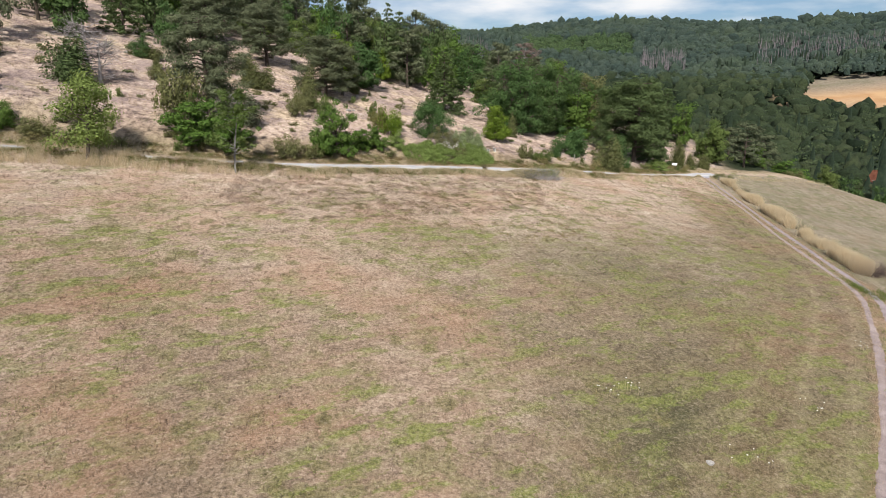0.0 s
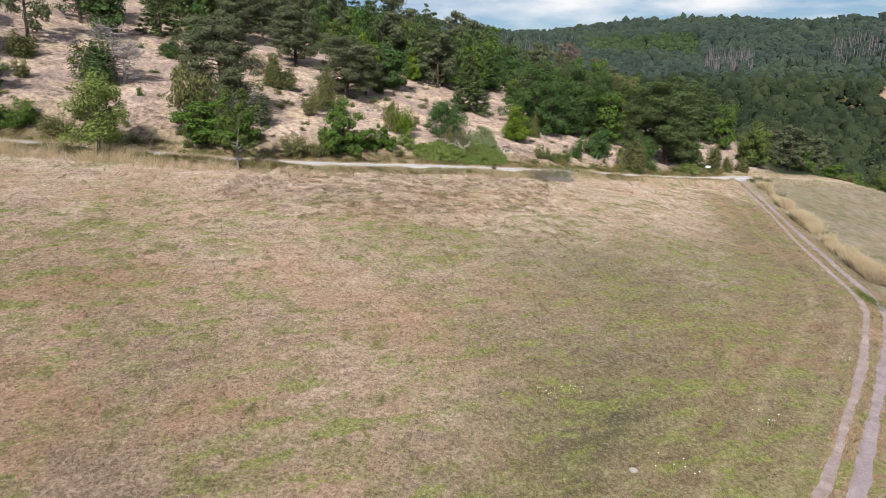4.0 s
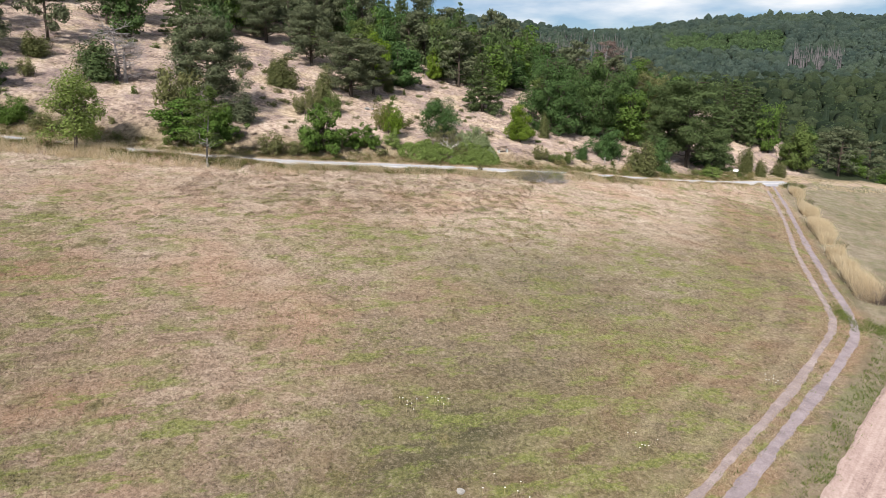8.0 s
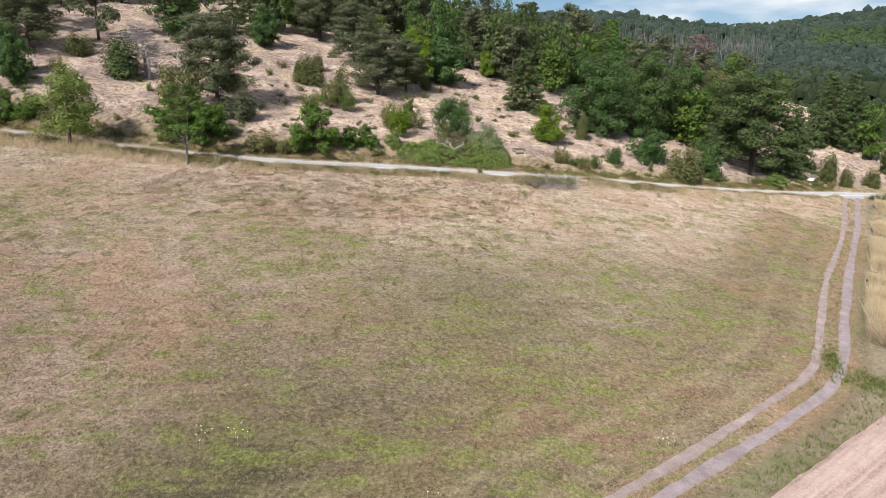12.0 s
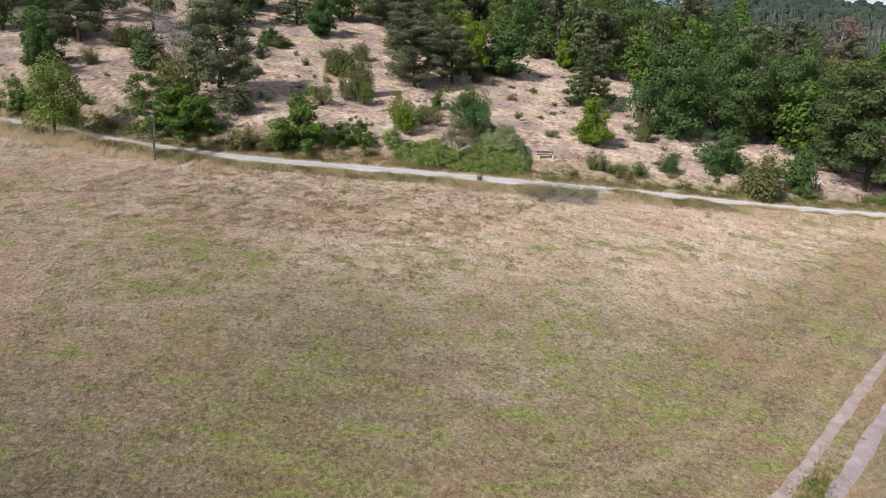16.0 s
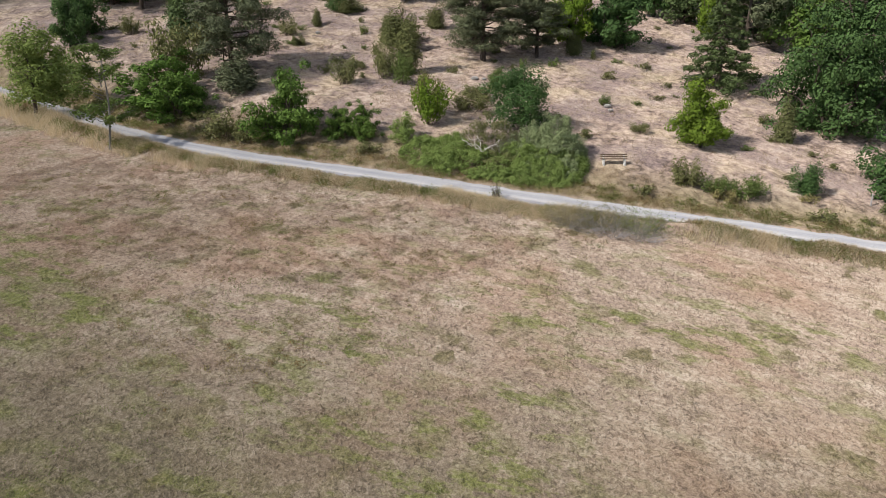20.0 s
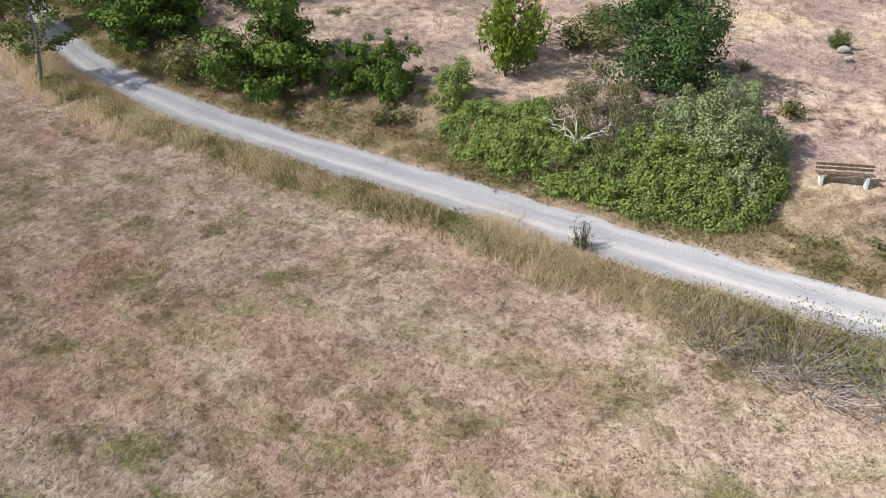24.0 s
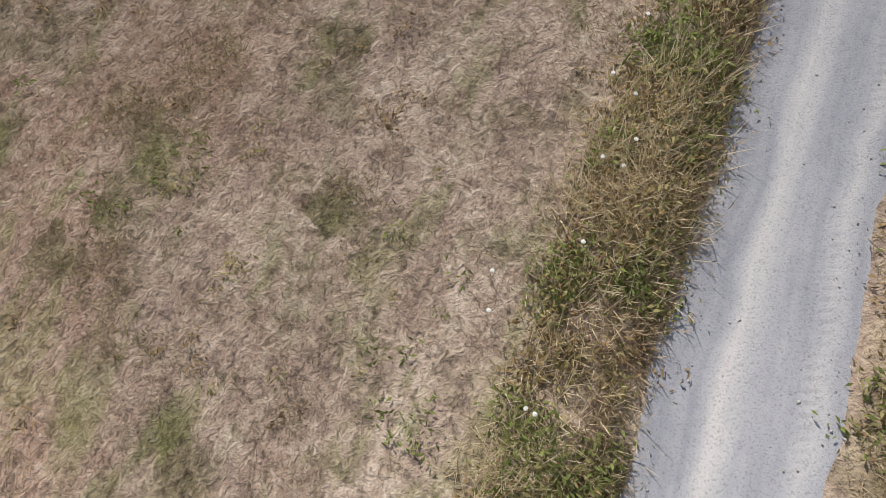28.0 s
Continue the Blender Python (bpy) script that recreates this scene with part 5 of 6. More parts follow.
def mound(name, domes, n, size, mat, label, category, seed, twigs=0, aspect=0.7, rough=0.36):
    """A dense leafy thicket: one uneven surface grown over domes (x, y, radius, height)."""
    rng = np.random.default_rng(seed)
    D = np.array(domes, float)

    def crest(x, y):
        wx, wy = x + 0.45 * value_noise(x / 0.9, y / 0.9, seed), y + 0.45 * value_noise(x / 0.9, y / 0.9, seed + 3)
        q = np.maximum(0, 1 - ((wx[:, None] - D[:, 0]) ** 2 + (wy[:, None] - D[:, 1]) ** 2) / (D[:, 2] * 1.12) ** 2)
        t = np.sum((D[:, 3] * q ** 0.55) ** 4, 1) ** 0.25
        bumps = 0.8 * value_noise(x / 0.9, y / 0.9, seed + 1) + 0.75 * value_noise(x / 0.36, y / 0.36, seed + 2) + 0.3 * value_noise(x / 0.15, y / 0.15, seed + 4)
        return t * (1 + rough * bumps)
    lo, hi = (D[:, :2] - D[:, 2:3]).min(0) - 0.6, (D[:, :2] + D[:, 2:3]).max(0) + 0.6
    xy = lo + (hi - lo) * rng.random((9000, 2))
    h0 = crest(xy[:, 0], xy[:, 1])
    gx, gy = (crest(xy[:, 0] + 0.12, xy[:, 1]) - h0) / 0.12, (crest(xy[:, 0], xy[:, 1] + 0.12) - h0) / 0.12
    steep = np.sqrt(1 + np.minimum(gx ** 2 + gy ** 2, 9))
    ok = np.nonzero((h0 > 0.12) & (rng.random(9000) < steep / 3.2))[0][:int(n / 95)]
    xy, h0 = xy[ok], h0[ok]
    m = len(ok)
    rad = 0.15 + 0.22 * rng.random(m) ** 1.5
    z = land(xy[:, 0], xy[:, 1], False) + np.maximum(0.05, h0 * (1 - 0.5 * rng.random(m) ** 2) - rad * 0.6)
    V, F = leaf_cloud(rng, np.concatenate([xy, z[:, None]], 1), rad, n, size, aspect, 0.5, 0.85, 0.55)
    o = np.array((D[0, 0], D[0, 1], float(land(D[0, 0], D[0, 1], False))))
    root = new(name)
    root.location = o
    part_np("foliage", V - o, F, MAT[mat], root)
    wood = []
    for _ in range(26 + twigs):
        i = int(rng.integers(len(D)))
        b = rng.random() * 6.283
        w = D[i, 2] * 0.8 * math.sqrt(rng.random())
        p = np.array((D[i, 0] + w * math.cos(b), D[i, 1] + w * math.sin(b)))
        zz = float(land(p[0], p[1], False))
        hh = float(crest(p[None, 0], p[None, 1])[0]) * (1.12 if twigs and rng.random() < 0.6 else 0.85)
        wood.append(limb(rng, (p[0], p[1], zz - 0.1), (p[0] + 0.3 * rng.normal(), p[1] + 0.3 * rng.normal(), zz + hh), 0.014, 0.004, 5, 0.08, 4))
    WV, WF = join(wood)
    tagged(part_np("branchwork", WV - o, WF, MAT["twig"], root), kind="stuff")
    return tagged(root, label, category)


mound("bramble_thicket", [(-2.8, 73.7, 1.35, 1.0), (-1.0, 74.8, 1.45, 1.3), (0.7, 75.7, 1.4, 1.05), (2.4, 77.2, 1.5, 1.35), (3.9, 78.5, 1.4, 1.3), (3.9, 79.7, 1.15, 1.15)], 90000, 0.078, "bramble", "dense bright green bramble thicket beside the gravel path", "bush", 41)
mound("grey_thicket", [(2.7, 79.3, 2.1, 2.0), (3.1, 80.3, 1.5, 1.7), (1.6, 78.6, 1.4, 1.4)], 46000, 0.078, "grey_bush", "grey-green domed thicket with dead stems beside the brambles", "bush", 42, 60, rough=0.44)
mound("olive_thicket", [(-0.1, 76.5, 1.7, 2.1), (1.3, 77.4, 1.6, 2.0)], 15000, 0.09, "olive", "olive broom bush with dry stems behind the brambles", "bush", 43, 110, 0.4)


def dead_branch():
    """A fallen bleached branch with forked arms lying over the thicket."""
    rng = np.random.default_rng(44)
    z = float(land(0.6, 75.6, False)) + 1.4
    o = np.array((0.85, 75.65, z))
    root = new("dead_branch")
    root.location = o
    base = np.array((0.15, -0.1, -0.35))
    for tip in ((-1.2, -0.8, 0.35), (-0.9, 0.3, 0.65), (0.9, 0.9, 0.5), (1.0, 0.1, 0.15), (-0.5, -0.8, 0.5)):
        t = np.array(tip)
        part_np("arm", *limb(rng, base, t * 0.85, 0.035, 0.008, 8, 0.09, 6), MAT["pale_wood"], root)
        for _ in range(3):
            s = base + (t - base) * (0.4 + 0.5 * rng.random())
            part_np("twig", *limb(rng, s, s + rng.normal(size=3) * 0.22 + (t - base) * 0.2, 0.018, 0.004, 5, 0.1, 4), MAT["pale_wood"], root)
    tagged(root, "bleached forked dead branch lying over the thicket", "branch")


dead_branch()
make_shrub("brush", 140, 1700, 1.1, 1.5, 0.06, 120, 0.8, 0.014)
make_shrub("pile", 142, 60, 0.4, 1.4, 0.05, 170, 0.9, 0.011)
SIZES["pile"] = (0.4, 1.4)
SIZES["brush"] = (1.1, 1.5)
br_l = "dry grey brushwood with sparse yellow-green leaves at the path's edge"
plant("brushwood", "brush", 8.9, 74.7, 1.2, 1.5, "weed", br_l, "shrub", wood="grey_bark")
plant("brushwood", "brush", 10.3, 75.9, 1.5, 1.6, "yellowed", br_l, "shrub", wood="grey_bark")
plant("brushwood", "brush", 11.8, 77.3, 1.5, 1.5, "bramble", br_l, "shrub", wood="grey_bark")
for x, y, h, r in ((9.9, 75.0, 0.4, 1.2), (11.0, 75.9, 0.55, 1.5), (12.2, 76.9, 0.45, 1.4)):
    plant("twig_pile", "pile", x, y, h, r, "straw", "heap of pale dry cut twigs below the brushwood", "twigs", wood="dead_wood")
make_shrub("spray", 141, 420, 1.0, 0.34, 0.055, 46, 0.9)
SIZES["spray"] = (1.0, 0.34)
plant("path_shrub", "spray", 4.4, 73.6, 1.0, 0.36, "green_weed", "small upright green plant at the path's edge", "shrub")
plant("field_shrub", "brush", 36.6, 57.6, 1.4, 1.7, "rust", "dry brown shrub in the tall grass beside the track", "shrub")
plant("field_shrub", "brush", 37.8, 58.6, 1.2, 1.5, "rust", "dry brown shrub in the tall grass beside the track", "shrub")
plant("field_shrub", "brush", 40.2, 76.5, 0.9, 0.8, "juniper", "small dark shrub in the tall grass beside the track", "shrub")
plant("field_shrub", "brush", 44.0, 101.5, 1.0, 1.3, "juniper", "dark shrub in the tall grass beside the track", "shrub")


# ---- furniture and posts ----


def bench():
    a, b = Vector((5.25, 82.0)), Vector((6.15, 83.2))
    u = (b - a).normalized()
    mid = (a + b) / 2
    z = float(land(mid.x, mid.y, False))
    root = new("park_bench")
    root.matrix_world = Matrix.Translation((mid.x, mid.y, z)) @ Matrix.Rotation(math.atan2(u.y, u.x), 4, "Z") @ Matrix.Translation((0, 0, 0.07)) @ Matrix.Diagonal((0.93, 0.75, 0.7, 1))
    for x in (-0.72, 0.72):
        leg = part("leg", box_bm(0.10, 0.40, 0.84, 0.015), MAT["concrete"], root, "pale concrete leg")
        leg.location = (x, 0, 0.0)
        up = part("upright", box_bm(0.07, 0.06, 0.50, 0.01), MAT["concrete"], root)
        up.matrix_basis = pose(x, 0.22, 0.60, -12)
    for i, y in enumerate((-0.16, -0.01, 0.14)):
        part("seat_slat", box_bm(1.85, 0.125, 0.045, 0.01), MAT["slat"], root).location = (0, y, 0.445)
    for y, h in ((0.19, 0.62), (0.225, 0.79)):
        part("back_slat", box_bm(1.85, 0.04, 0.12, 0.01), MAT["slat"], root).matrix_basis = pose(0, y, h, -12)
    tagged(root, "weathered wooden slat bench on pale concrete legs above the path", "bench")


bench()


def post(x, y, h, label):
    z = float(land(x, y, False))
    root = new("wooden_post")
    root.location = (x, y, z)
    part_np("shaft", *tube([(0, 0, -0.3), (0, 0, h * 0.5), (0.02, 0, h)], [0.055, 0.05, 0.045], 8), MAT["dead_wood"], root)
    bm = bmesh.new()
    bmesh.ops.create_cone(bm, cap_ends=True, segments=8, radius1=0.07, radius2=0.03, depth=0.06, matrix=Matrix.Translation((0.02, 0, h + 0.03)))
    part("cap", bm, MAT["dead_wood"], root)
    tagged(root, label, "post", "pale posts beside the path")


for x, y in ((17.4, 92.5), (19.1, 94.1), (32.5, 105.1), (43.8, 110.2)):
    post(x, y, 0.65, "pale weathered wooden marker post in dry grass")


def sign(x, y, turn, name, width, label):
    z = float(land(x, y, False))
    root = new(name)
    root.matrix_world = Matrix.Translation((x, y, z)) @ Matrix.Rotation(radians(turn), 4, "Z")
    for px in (-width * 0.38, width * 0.38):
        part("leg", box_bm(0.08, 0.08, 1.0, 0.008), MAT["slat"], root).location = (px, 0.05, 0.35)
    panel = part("panel", box_bm(width, 0.46, 0.04, 0.008), MAT["white"], root, "plain white slanted panel")
    panel.matrix_basis = pose(0, 0, 0.92, 38)
    part("rail", box_bm(width * 0.9, 0.06, 0.06, 0.008), MAT["slat"], root).location = (0, 0.06, 0.78)
    tagged(root, label, "sign")


sign(36.4, 109.6, -35, "information_desk", 0.75, "white slanted information panel on wooden legs beside the path")
sign(25.6, 100.5, -30, "information_board", 0.55, "small white slanted panel on wooden legs beside a bush")


def stones():
    rng = np.random.default_rng(61)
    spots = [(-11.4, 85.8, 0.34), (-10.9, 86.4, 0.22), (-1.4, 90.7, 0.3), (-0.7, 90.2, 0.2), (10.9, 25.6, 0.17), (-30.5, 82.0, 0.3), (-38.8, 88.6, 0.4), (3.0, 93.0, 0.25)]
    for x, y, s in spots:
        bm = bmesh.new()
        bmesh.ops.create_icosphere(bm, subdivisions=2, radius=s)
        for v in bm.verts:
            v.co *= 1 + 0.30 * noise.noise(v.co * (2.2 / s) + Vector((x, y, 0)))
            v.co.z *= 0.55
        ob = part("field_stone", bm, MAT["stone"])
        ob.location = (x, y, float(land(x, y, False)) + s * 0.12)
        ob.rotation_euler = (0, 0, rng.random() * 6)
        tagged(ob, "pale grey field stone half sunk in dry grass", "stone", "field stones")


stones()


def flowers():
    """White flower heads of the near verge."""
    rng = np.random.default_rng(62)
    spots = []
    for i in range(20):
        t = rng.random()
        x, y = -6 + 10 * t + rng.normal() * 0.5, 64.4 + 7.3 * t + rng.normal() * 0.45
        if float(line_distance(ROAD, np.array(x), np.array(y))[0]) > -1.45:
            continue
        spots.append((x, y, 1.0, "white yarrow flower in the path's grassy verge"))
    for cx, cy in ((12.7, 26.0), (18.0, 30.7), (8.7, 30.9), (24.9, 38.7), (7.8, 30.2)):
        spots += [(cx + 0.45 * rng.normal(), cy + 0.45 * rng.normal(), 1.1, "white yarrow flower in the mown meadow") for _ in range(7)]
    for x, y, big, label in spots:
        h = (0.25 + 0.2 * rng.random()) / big
        root = new("wildflower")
        root.location = (x, y, float(land(x, y, False)))
        part_np("stem", *tube([(0, 0, -0.05), (0.02, 0, h * 0.6), (0.03, 0.02, h)], [0.006, 0.005, 0.004], 4), MAT["verge"], root)
        bm = bmesh.new()
        bmesh.ops.create_icosphere(bm, subdivisions=1, radius=0.032 * big, matrix=Matrix.Translation((0.03, 0.02, h)) @ Matrix.Diagonal((1, 1, 0.45, 1)))
        part("flower_head", bm, MAT["petal"], root, "white flower head")
        tagged(root, label, "flower", "white flowers of the verge" if big == 1.0 else "white flowers of the meadow")


flowers()


def house():
    """A roof among the valley trees."""
    x, y = 132.0, 205.0
    root = new("valley_house")
    root.location = (x, y, float(land(x, y, False)) + 7.0)
    root.rotation_euler = (0, 0, 0.6)
    part("wall", box_bm(7, 9, 7, 0.02), MAT["concrete"], root).location = (0, 0, 0)
    bm = bmesh.new()
    for sx in (-1, 1):
        vs = [bm.verts.new(p) for p in ((sx * 4.1, -5, 3.0), (sx * 4.1, 5, 3.0), (0, 5, 6.2), (0, -5, 6.2))]
        bm.faces.new(vs if sx > 0 else vs[::-1])
    bmesh.ops.solidify(bm, geom=list(bm.faces), thickness=0.2)
    part("roof", bm, MAT["roof"], root, "red clay tile roof")
    part("chimney", box_bm(0.7, 0.7, 1.6, 0.02), MAT["roof"], root).location = (1.2, 1.0, 5.9)
    tagged(root, "pale house with a red roof among valley trees", "house")


# ---- grasses ----


def blades(name, xy, h, w, mat, label, seed, lean=0.45, lift=0.0, away=None):
    """Grass blades as pointed slips, one joined object. h, w: a value or an array for each blade."""
    rng = np.random.default_rng(seed)
    n = len(xy)
    z = land(xy[:, 0], xy[:, 1]) + lift
    p = np.stack([xy[:, 0], xy[:, 1], z - 0.02], 1)
    h = np.broadcast_to(h, n) * (0.6 + 0.8 * rng.random(n))
    a = rng.random(n) * 6.283
    b = rng.random(n) * 6.283 if away is None else np.arctan2(away[:, 1], away[:, 0]) + 0.5 * rng.normal(size=n)
    side = np.stack([np.cos(a), np.sin(a), a * 0], 1) * (np.broadcast_to(w, n) * (0.7 + 0.6 * rng.random(n)) * 0.5)[:, None]
    out = np.stack([np.cos(b), np.sin(b), b * 0], 1) * (lean * h * (0.4 + rng.random(n)))[:, None]
    top = p + out + np.stack([h * 0, h * 0, h * (1 - 0.25 * lean)], 1)
    V = np.stack([p - side, p + side, top], 1).reshape(-1, 3)
    F = np.arange(3 * n).reshape(-1, 3)
    zones = {k: np.repeat(v, 3) for k, v in zone_masks(xy[:, 0], xy[:, 1]).items() if k in ("dry", "lush", "brown", "mown")}
    tagged(new(name, mesh_np(name, V, F, MAT[mat], False, zones)), label, "grass", kind="stuff")


def tufts(rng, xy, per, spread):
    return np.repeat(xy, per, 0) + rng.normal(size=(len(xy) * per, 2)) * spread


def thinned(rng, n, x0, x1, y0, y1, keep, scale=1.1, seed=3):
    """Random places, clumped by noise, where keep(x, y, d, dt) holds."""
    x, y = x0 + (x1 - x0) * rng.random(n), y0 + (y1 - y0) * rng.random(n)
    d, dt = line_distance(ROAD, x, y)[0], line_distance(TRACK, x, y)[0]
    ok = keep(x, y, d, dt) & (value_noise(x / scale, y / scale, seed) + 0.6 * value_noise(x / scale * 2.7, y / scale * 2.7, seed + 1) > rng.random(n) * 1.2 - 0.75)
    return np.stack([x, y], 1)[ok]


def weeds(rng):
    """Low leafy herbs: one joined object for each colour."""
    for name, mat, n_verge, n_field, label in (("olive_weeds", "weed", 900, 80, "low olive weeds along the path's verges"), ("green_weeds", "green_weed", 2000, 80, "low green herbs along the path's verges"), ("brown_weeds", "brown_weed", 1100, 80, "withered brown weeds along the path's verges")):
        seed = n_verge
        xy = np.concatenate([along_line(rng, ROAD, n_verge * 2, -2.5, -1.2, -40, 20), along_line(rng, ROAD, n_verge * 2, 0.95, 2.8, -40, 40)])
        xy = xy[value_noise(xy[:, 0] / 0.8, xy[:, 1] / 0.8, seed) > -0.1]
        f = thinned(rng, n_field * 16, -15, 12, 52, 76, lambda x, y, d, dt: d < -2.2, 1.6, seed)
        f = f[value_noise(f[:, 0] / 1.5, f[:, 1] / 1.5, seed + 5) > 0.3]
        c = np.concatenate([xy, f])
        r = np.r_[0.12 + 0.18 * rng.random(len(xy)), 0.07 + 0.13 * rng.random(len(f))]
        k = np.repeat(np.arange(len(c)), 20)
        p = np.concatenate([c[k], np.zeros((len(k), 1))], 1)
        d = rng.normal(size=(len(k), 3)) * (0.62, 0.62, 0.45)
        p += d * r[k][:, None]
        p[:, 2] = land(p[:, 0], p[:, 1]) + np.abs(d[:, 2]) * r[k] * 1.1 + 0.01
        V, F = leaves_at(rng, p, d * 0.5 + rng.normal(size=d.shape) * 0.6 + (0, 0, 0.8), 0.085 * (0.5 + rng.random(len(k))) * (r[k] / 0.2) ** 0.4, 0.34)
        tagged(new(name, mesh_np(name, V, F, MAT[mat])), label, "weeds", kind="stuff")


def grasses():
    rng = np.random.default_rng(70)
    xy = thinned(rng, 170000, -42, 40, 12, 112, lambda x, y, d, dt: (d < -1.5) & (dt < -1.5) & ~((d > -13) & (x > -16) & (x < 9)), 0.55)
    blades("meadow_grass", tufts(rng, xy, 5, 0.09), 0.11, 0.034, "meadow", "short dry mown meadow grass in straw and olive tufts", 71, 0.5)
    xy = thinned(rng, 46000, -17, 10, 50, 76, lambda x, y, d, dt: (d < -1.4) & (d > -13.5), 0.7, 9)
    near = tufts(rng, xy, 12, 0.045)
    blades("near_meadow_grass", near, 0.13, 0.012, "meadow", "dry meadow grass in tussocks beside the path", 72, 1.0, 0.0, near - np.repeat(xy, 12, 0))
    xy = thinned(rng, 60000, -15, 11, 52, 76, lambda x, y, d, dt: (d < -1.8) & (value_noise(x / 1.5, y / 1.1, 91) + 0.6 * value_noise(x / 0.5, y / 0.5, 92) + 0.5 * smoothstep((d + 4) / 2) > 0.62), 0.6, 93)
    herb = tufts(rng, xy, 7, 0.05)
    blades("herb_patches", herb, 0.11, 0.017, "herb", "low olive and rusty herb patches in the dry meadow", 84, 0.9, 0.0, herb - np.repeat(xy, 7, 0))
    # verges of the gravel path
    weeds(rng)
    xy = np.concatenate([along_line(rng, ROAD, 11000, -1.75, -1.08, -62, -13), along_line(rng, ROAD, 2200, -1.6, -1.1, -13, 8), along_line(rng, ROAD, 7000, -1.65, -1.08, 12, 41)])
    keep = (value_noise(xy[:, 0] / 1.4, xy[:, 1] / 1.4, 63) > -0.45) & (np.abs(line_distance(TRACK, xy[:, 0], xy[:, 1])[0]) > 1.6)
    blades("verge_fringe_grass", tufts(rng, xy[keep], 6, 0.09), np.repeat(np.interp(xy[keep][:, 0], [-30, -14, -9, 8, 14, 40], [0.46, 0.36, 0.22, 0.22, 0.34, 0.34]), 6), 0.026, "straw", "straw and reddish-brown grass fringe at the path's lower edge", 83, 0.6)
    xy = np.concatenate([along_line(rng, ROAD, 19000, -2.15, -1.12, -60, 46), along_line(rng, ROAD, 9000, 0.85, 2.2, -60, 46)])
    keep = value_noise(xy[:, 0] / 0.9, xy[:, 1] / 0.9, 33) + 0.6 * value_noise(xy[:, 0] / 2.7, xy[:, 1] / 2.7, 39) > rng.random(len(xy)) * 1.3 - np.where((xy[:, 0] > -12) & (xy[:, 0] < 8), 0.15, 0.42)
    keep &= np.abs(line_distance(TRACK, xy[:, 0], xy[:, 1])[0]) > 1.5
    blades("verge_grass", tufts(rng, xy[keep], 6, 0.08), np.repeat((0.10 + 0.26 * smoothstep(value_noise(xy[keep][:, 0] / 1.3, xy[keep][:, 1] / 1.3, 36) + 0.5)) * np.where(np.nonzero(keep)[0] < 21000, 1, 0.7), 6), 0.015, "verge", "tall olive and brown grass along the path's verges", 73, 0.6)
    xy = np.concatenate([along_line(rng, ROAD, 7500, -3.3, -1.15, -62, -11), along_line(rng, ROAD, 1900, -2.6, -1.2, -12, 2), along_line(rng, ROAD, 2600, -2.8, -1.2, 14, 43), along_line(rng, ROAD, 1500, -2.9, -1.4, 1.5, 9), along_line(rng, ROAD, 900, -2.8, -1.3, 12, 18), along_line(rng, ROAD, 1500, -3.0, -1.2, 43, 95)])
    keep = value_noise(xy[:, 0] / 1.6, xy[:, 1] / 1.6, 34) + 0.7 * value_noise(xy[:, 0] / 0.5, xy[:, 1] / 0.5, 37) > rng.random(len(xy)) * 1.2 - 0.7
    keep &= np.abs(line_distance(TRACK, xy[:, 0], xy[:, 1])[0]) > 1.5
    blades("blond_verge_grass", tufts(rng, xy[keep], 6, 0.10), np.repeat(np.interp(xy[keep][:, 0], [-24, -14, -9], [0.85, 0.52, 0.45]), 6), 0.018, "blond", "tall blond dry grass beside the gravel path", 74, 0.5)
    clumps = np.concatenate([(x, y) + rng.normal(size=(n, 2)) * (0.5 * r, 0.5 * r) for x, y, r, n in ((-1.3, 68.0, 0.6, 110), (2.3, 71.7, 0.9, 260), (3.6, 72.2, 0.8, 260), (4.9, 72.9, 0.9, 240), (6.3, 73.7, 0.9, 200), (7.3, 74.0, 0.7, 140), (-4.6, 65.9, 0.7, 90))])
    blades("blond_clumps", tufts(rng, clumps, 9, 0.06), 0.36, 0.015, "blond", "clumps of tall blond grass in the path's verge", 85, 0.75)
    clumps = np.concatenate([(x, y) + rng.normal(size=(7, 2)) * 0.06 for x, y in ((0.2, 71.55), (1.55, 72.95), (2.0, 73.4), (2.15, 73.5), (3.1, 74.15), (3.45, 74.3), (4.9, 75.1), (5.2, 75.3), (6.3, 76.3), (-1.3, 70.4))])
    blades("path_tufts", tufts(rng, clumps, 8, 0.03), 0.07, 0.012, "herb", "small dark grass tufts growing in the gravel path", 86, 1.0)
    xy = along_line(rng, ROAD, 11000, 1.1, 4.8, -18, 12)
    keep = value_noise(xy[:, 0] / 1.1, xy[:, 1] / 1.1, 53) > rng.random(len(xy)) * 1.2 - 0.7
    blades("bank_grass", tufts(rng, xy[keep], 6, 0.09), 0.16, 0.016, "straw", "brown and straw grass on the bank above the path", 80, 0.8)
    strip_line = np.array([(36.2, 57.5), (36.6, 60.5), (37.6, 68.0), (39.1, 76.5), (40.8, 86.5), (42.6, 96.5), (44.8, 110.5)])
    xy = along_line(rng, strip_line, 34000, -0.55, 0.6)
    keep = value_noise(xy[:, 0] / 3.4, xy[:, 1] / 3.4, 35) + 0.9 * value_noise(xy[:, 0] / 0.45, xy[:, 1] / 0.45, 38) > 0.15
    blades("blond_strip_grass", tufts(rng, xy[keep], 6, 0.13), np.repeat(0.6 + 0.55 * smoothstep(value_noise(xy[keep][:, 0] / 3.1, xy[keep][:, 1] / 3.1, 64) + 0.5), 6), 0.045, "blond", "strip of tall blond grass between track and field", 75, 0.4)
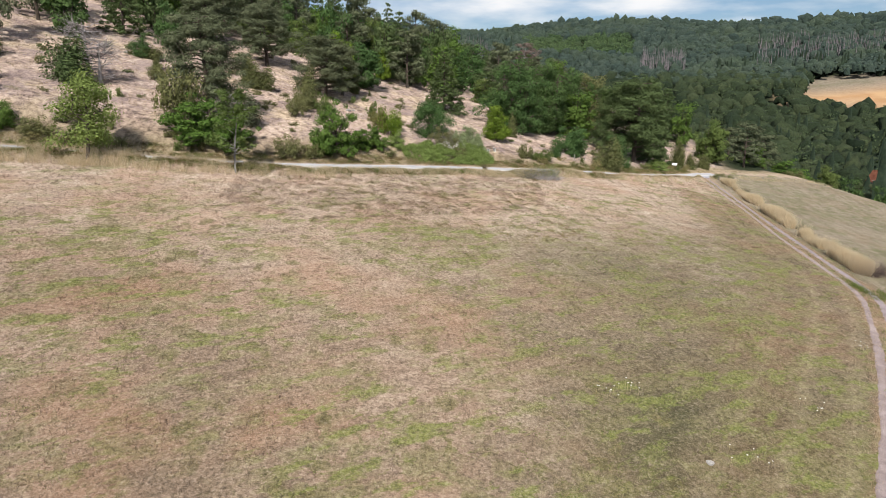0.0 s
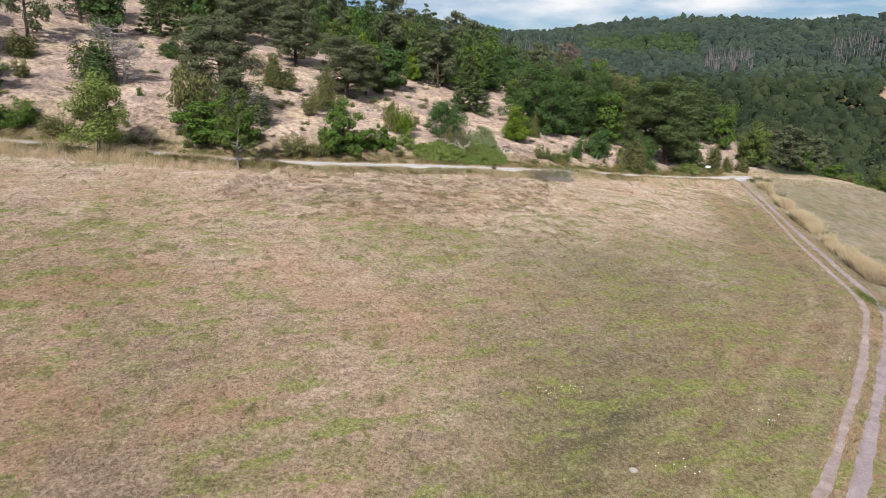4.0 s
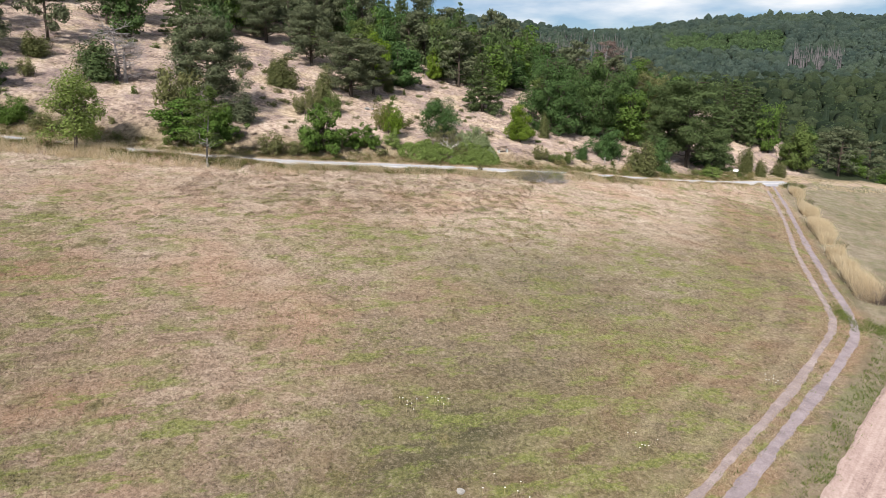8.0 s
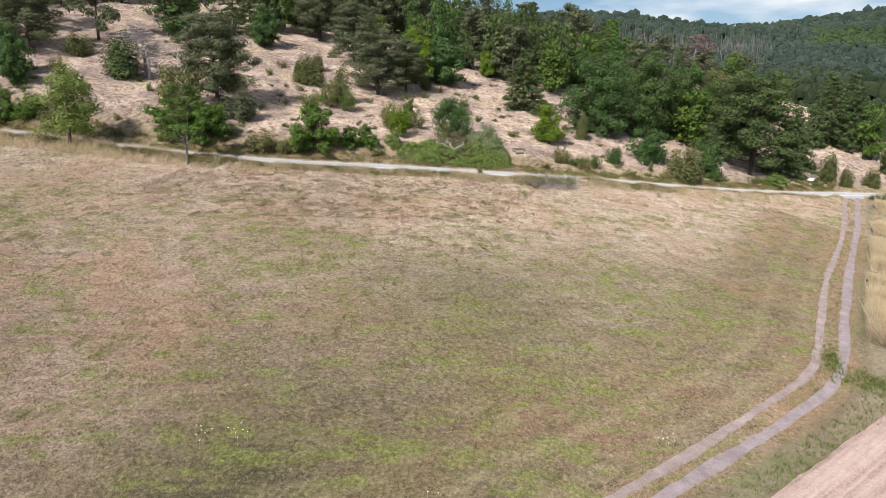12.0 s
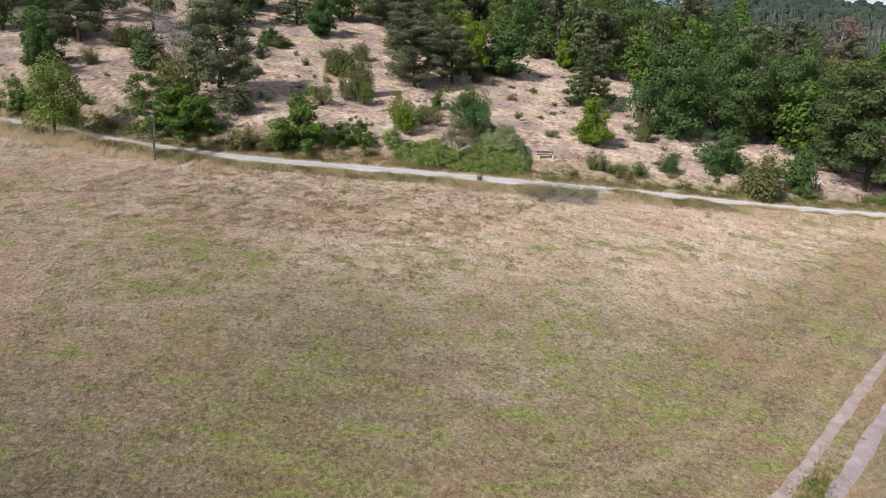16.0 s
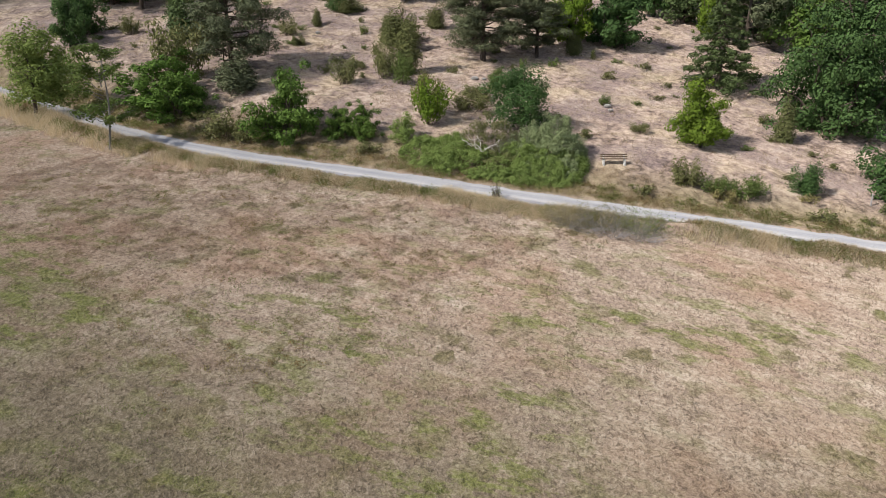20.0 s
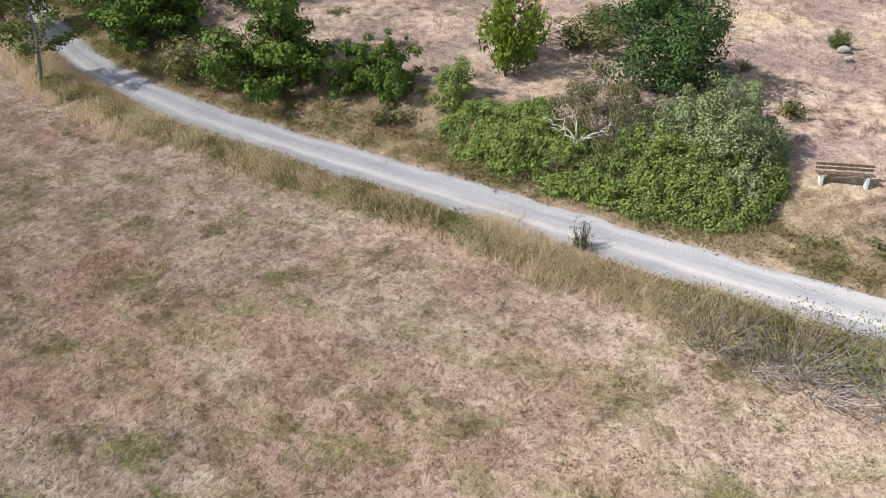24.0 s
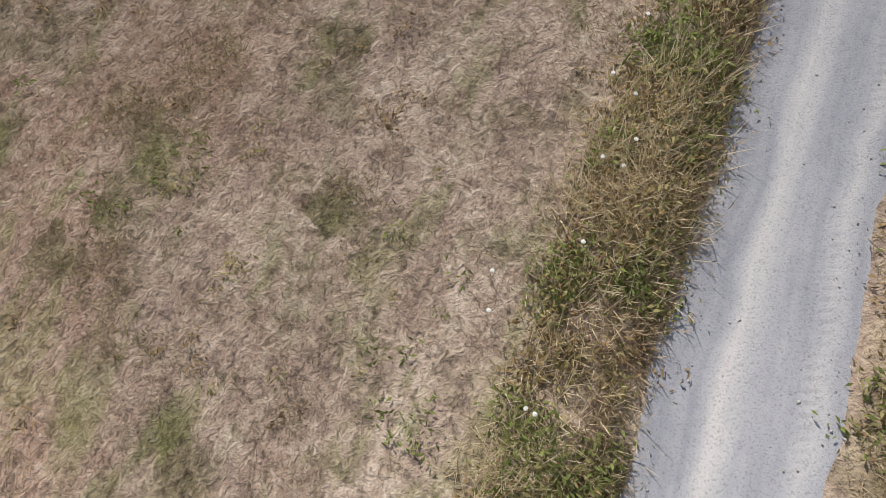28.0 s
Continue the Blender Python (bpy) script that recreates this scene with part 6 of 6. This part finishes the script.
    edge = np.concatenate([along_line(rng, line, 2600, lo, hi, 1, 43) for line, half in ((RUT_A, 0.26), (RUT_B, 0.34)) for lo, hi in ((-half - 0.3, -half + 0.06), (half - 0.06, half + 0.3))])
    keep = value_noise(edge[:, 0] / 0.7, edge[:, 1] / 0.7, 52) > -0.3
    blades("track_edge_grass", tufts(rng, edge[keep], 6, 0.08), 0.11, 0.03, "straw", "short worn grass along the edges of the wheel ruts", 79, 0.8)
    # green regrowth
    spots = np.concatenate([rng.normal(size=(260, 2)) * (0.35, 1.1) + (32.7, 52.6), rng.normal(size=(400, 2)) * (0.9, 0.8) + (34.6, 50.8), along_line(rng, TRACK, 900, 1.8, 3.4, 15, 32), along_line(rng, TRACK, 160, -0.4, 0.4, 15, 43)])
    blades("regrowth_grass", tufts(rng, spots, 6, 0.09), 0.2, 0.03, "regrowth", "fresh green grass along the farm track", 76, 0.7)
    xy = thinned(rng, 30000, -26, 22, 20, 62, lambda x, y, d, dt: (d < -9) & (dt < -4) & (value_noise(x / 0.8, y / 0.8, 55) + 0.8 * value_noise(x / 6, y / 6, 56) > 0.55), 0.6, 57)
    blades("meadow_regrowth", tufts(rng, xy, 6, 0.10), 0.10, 0.028, "regrowth", "scattered olive-green regrowth tufts in the mown meadow", 78, 0.9)
    xy = thinned(rng, 26000, -60, 46, 54, 126, lambda x, y, d, dt: (d > 1.8) & (d < 48), 1.5, 15)
    blades("heath_grass", tufts(rng, xy, 5, 0.12), 0.26, 0.035, "heath", "dry straw-coloured grass tufts on the heath slope", 77, 0.7)


grasses()
house()


def gravel():
    """Loose stones along the path's edges and between its wheel lines."""
    rng = np.random.default_rng(81)
    n = 1200
    xy = np.concatenate([along_line(rng, ROAD, n // 2, -1.25, -0.75, -14, 9), along_line(rng, ROAD, n // 4, 0.5, 0.9, -14, 9), along_line(rng, ROAD, n // 4, -0.8, 0.5, -14, 9)])
    n = len(xy)
    s = 0.006 + 0.016 * rng.random(n) ** 2.5
    O = np.array([(1, 0, 0), (-1, 0, 0), (0, 1, 0), (0, -1, 0), (0, 0, 0.8), (0, 0, -0.8)], float)
    Q = np.array([(0, 2, 4), (2, 1, 4), (1, 3, 4), (3, 0, 4), (2, 0, 5), (1, 2, 5), (3, 1, 5), (0, 3, 5)])
    z = land(xy[:, 0], xy[:, 1], False) + 0.005
    V = np.stack([xy[:, 0], xy[:, 1], z], 1)[:, None] + O[None] * (1 + 0.3 * rng.normal(size=(n, 6, 1))) * s[:, None, None]
    F = Q[None] + (np.arange(n) * 6)[:, None, None]
    tagged(new("loose_gravel", mesh_np("loose_gravel", V.reshape(-1, 3), F.reshape(-1, 3), MAT["stone"])), "loose grey gravel stones on the path", "gravel", kind="stuff")


gravel()
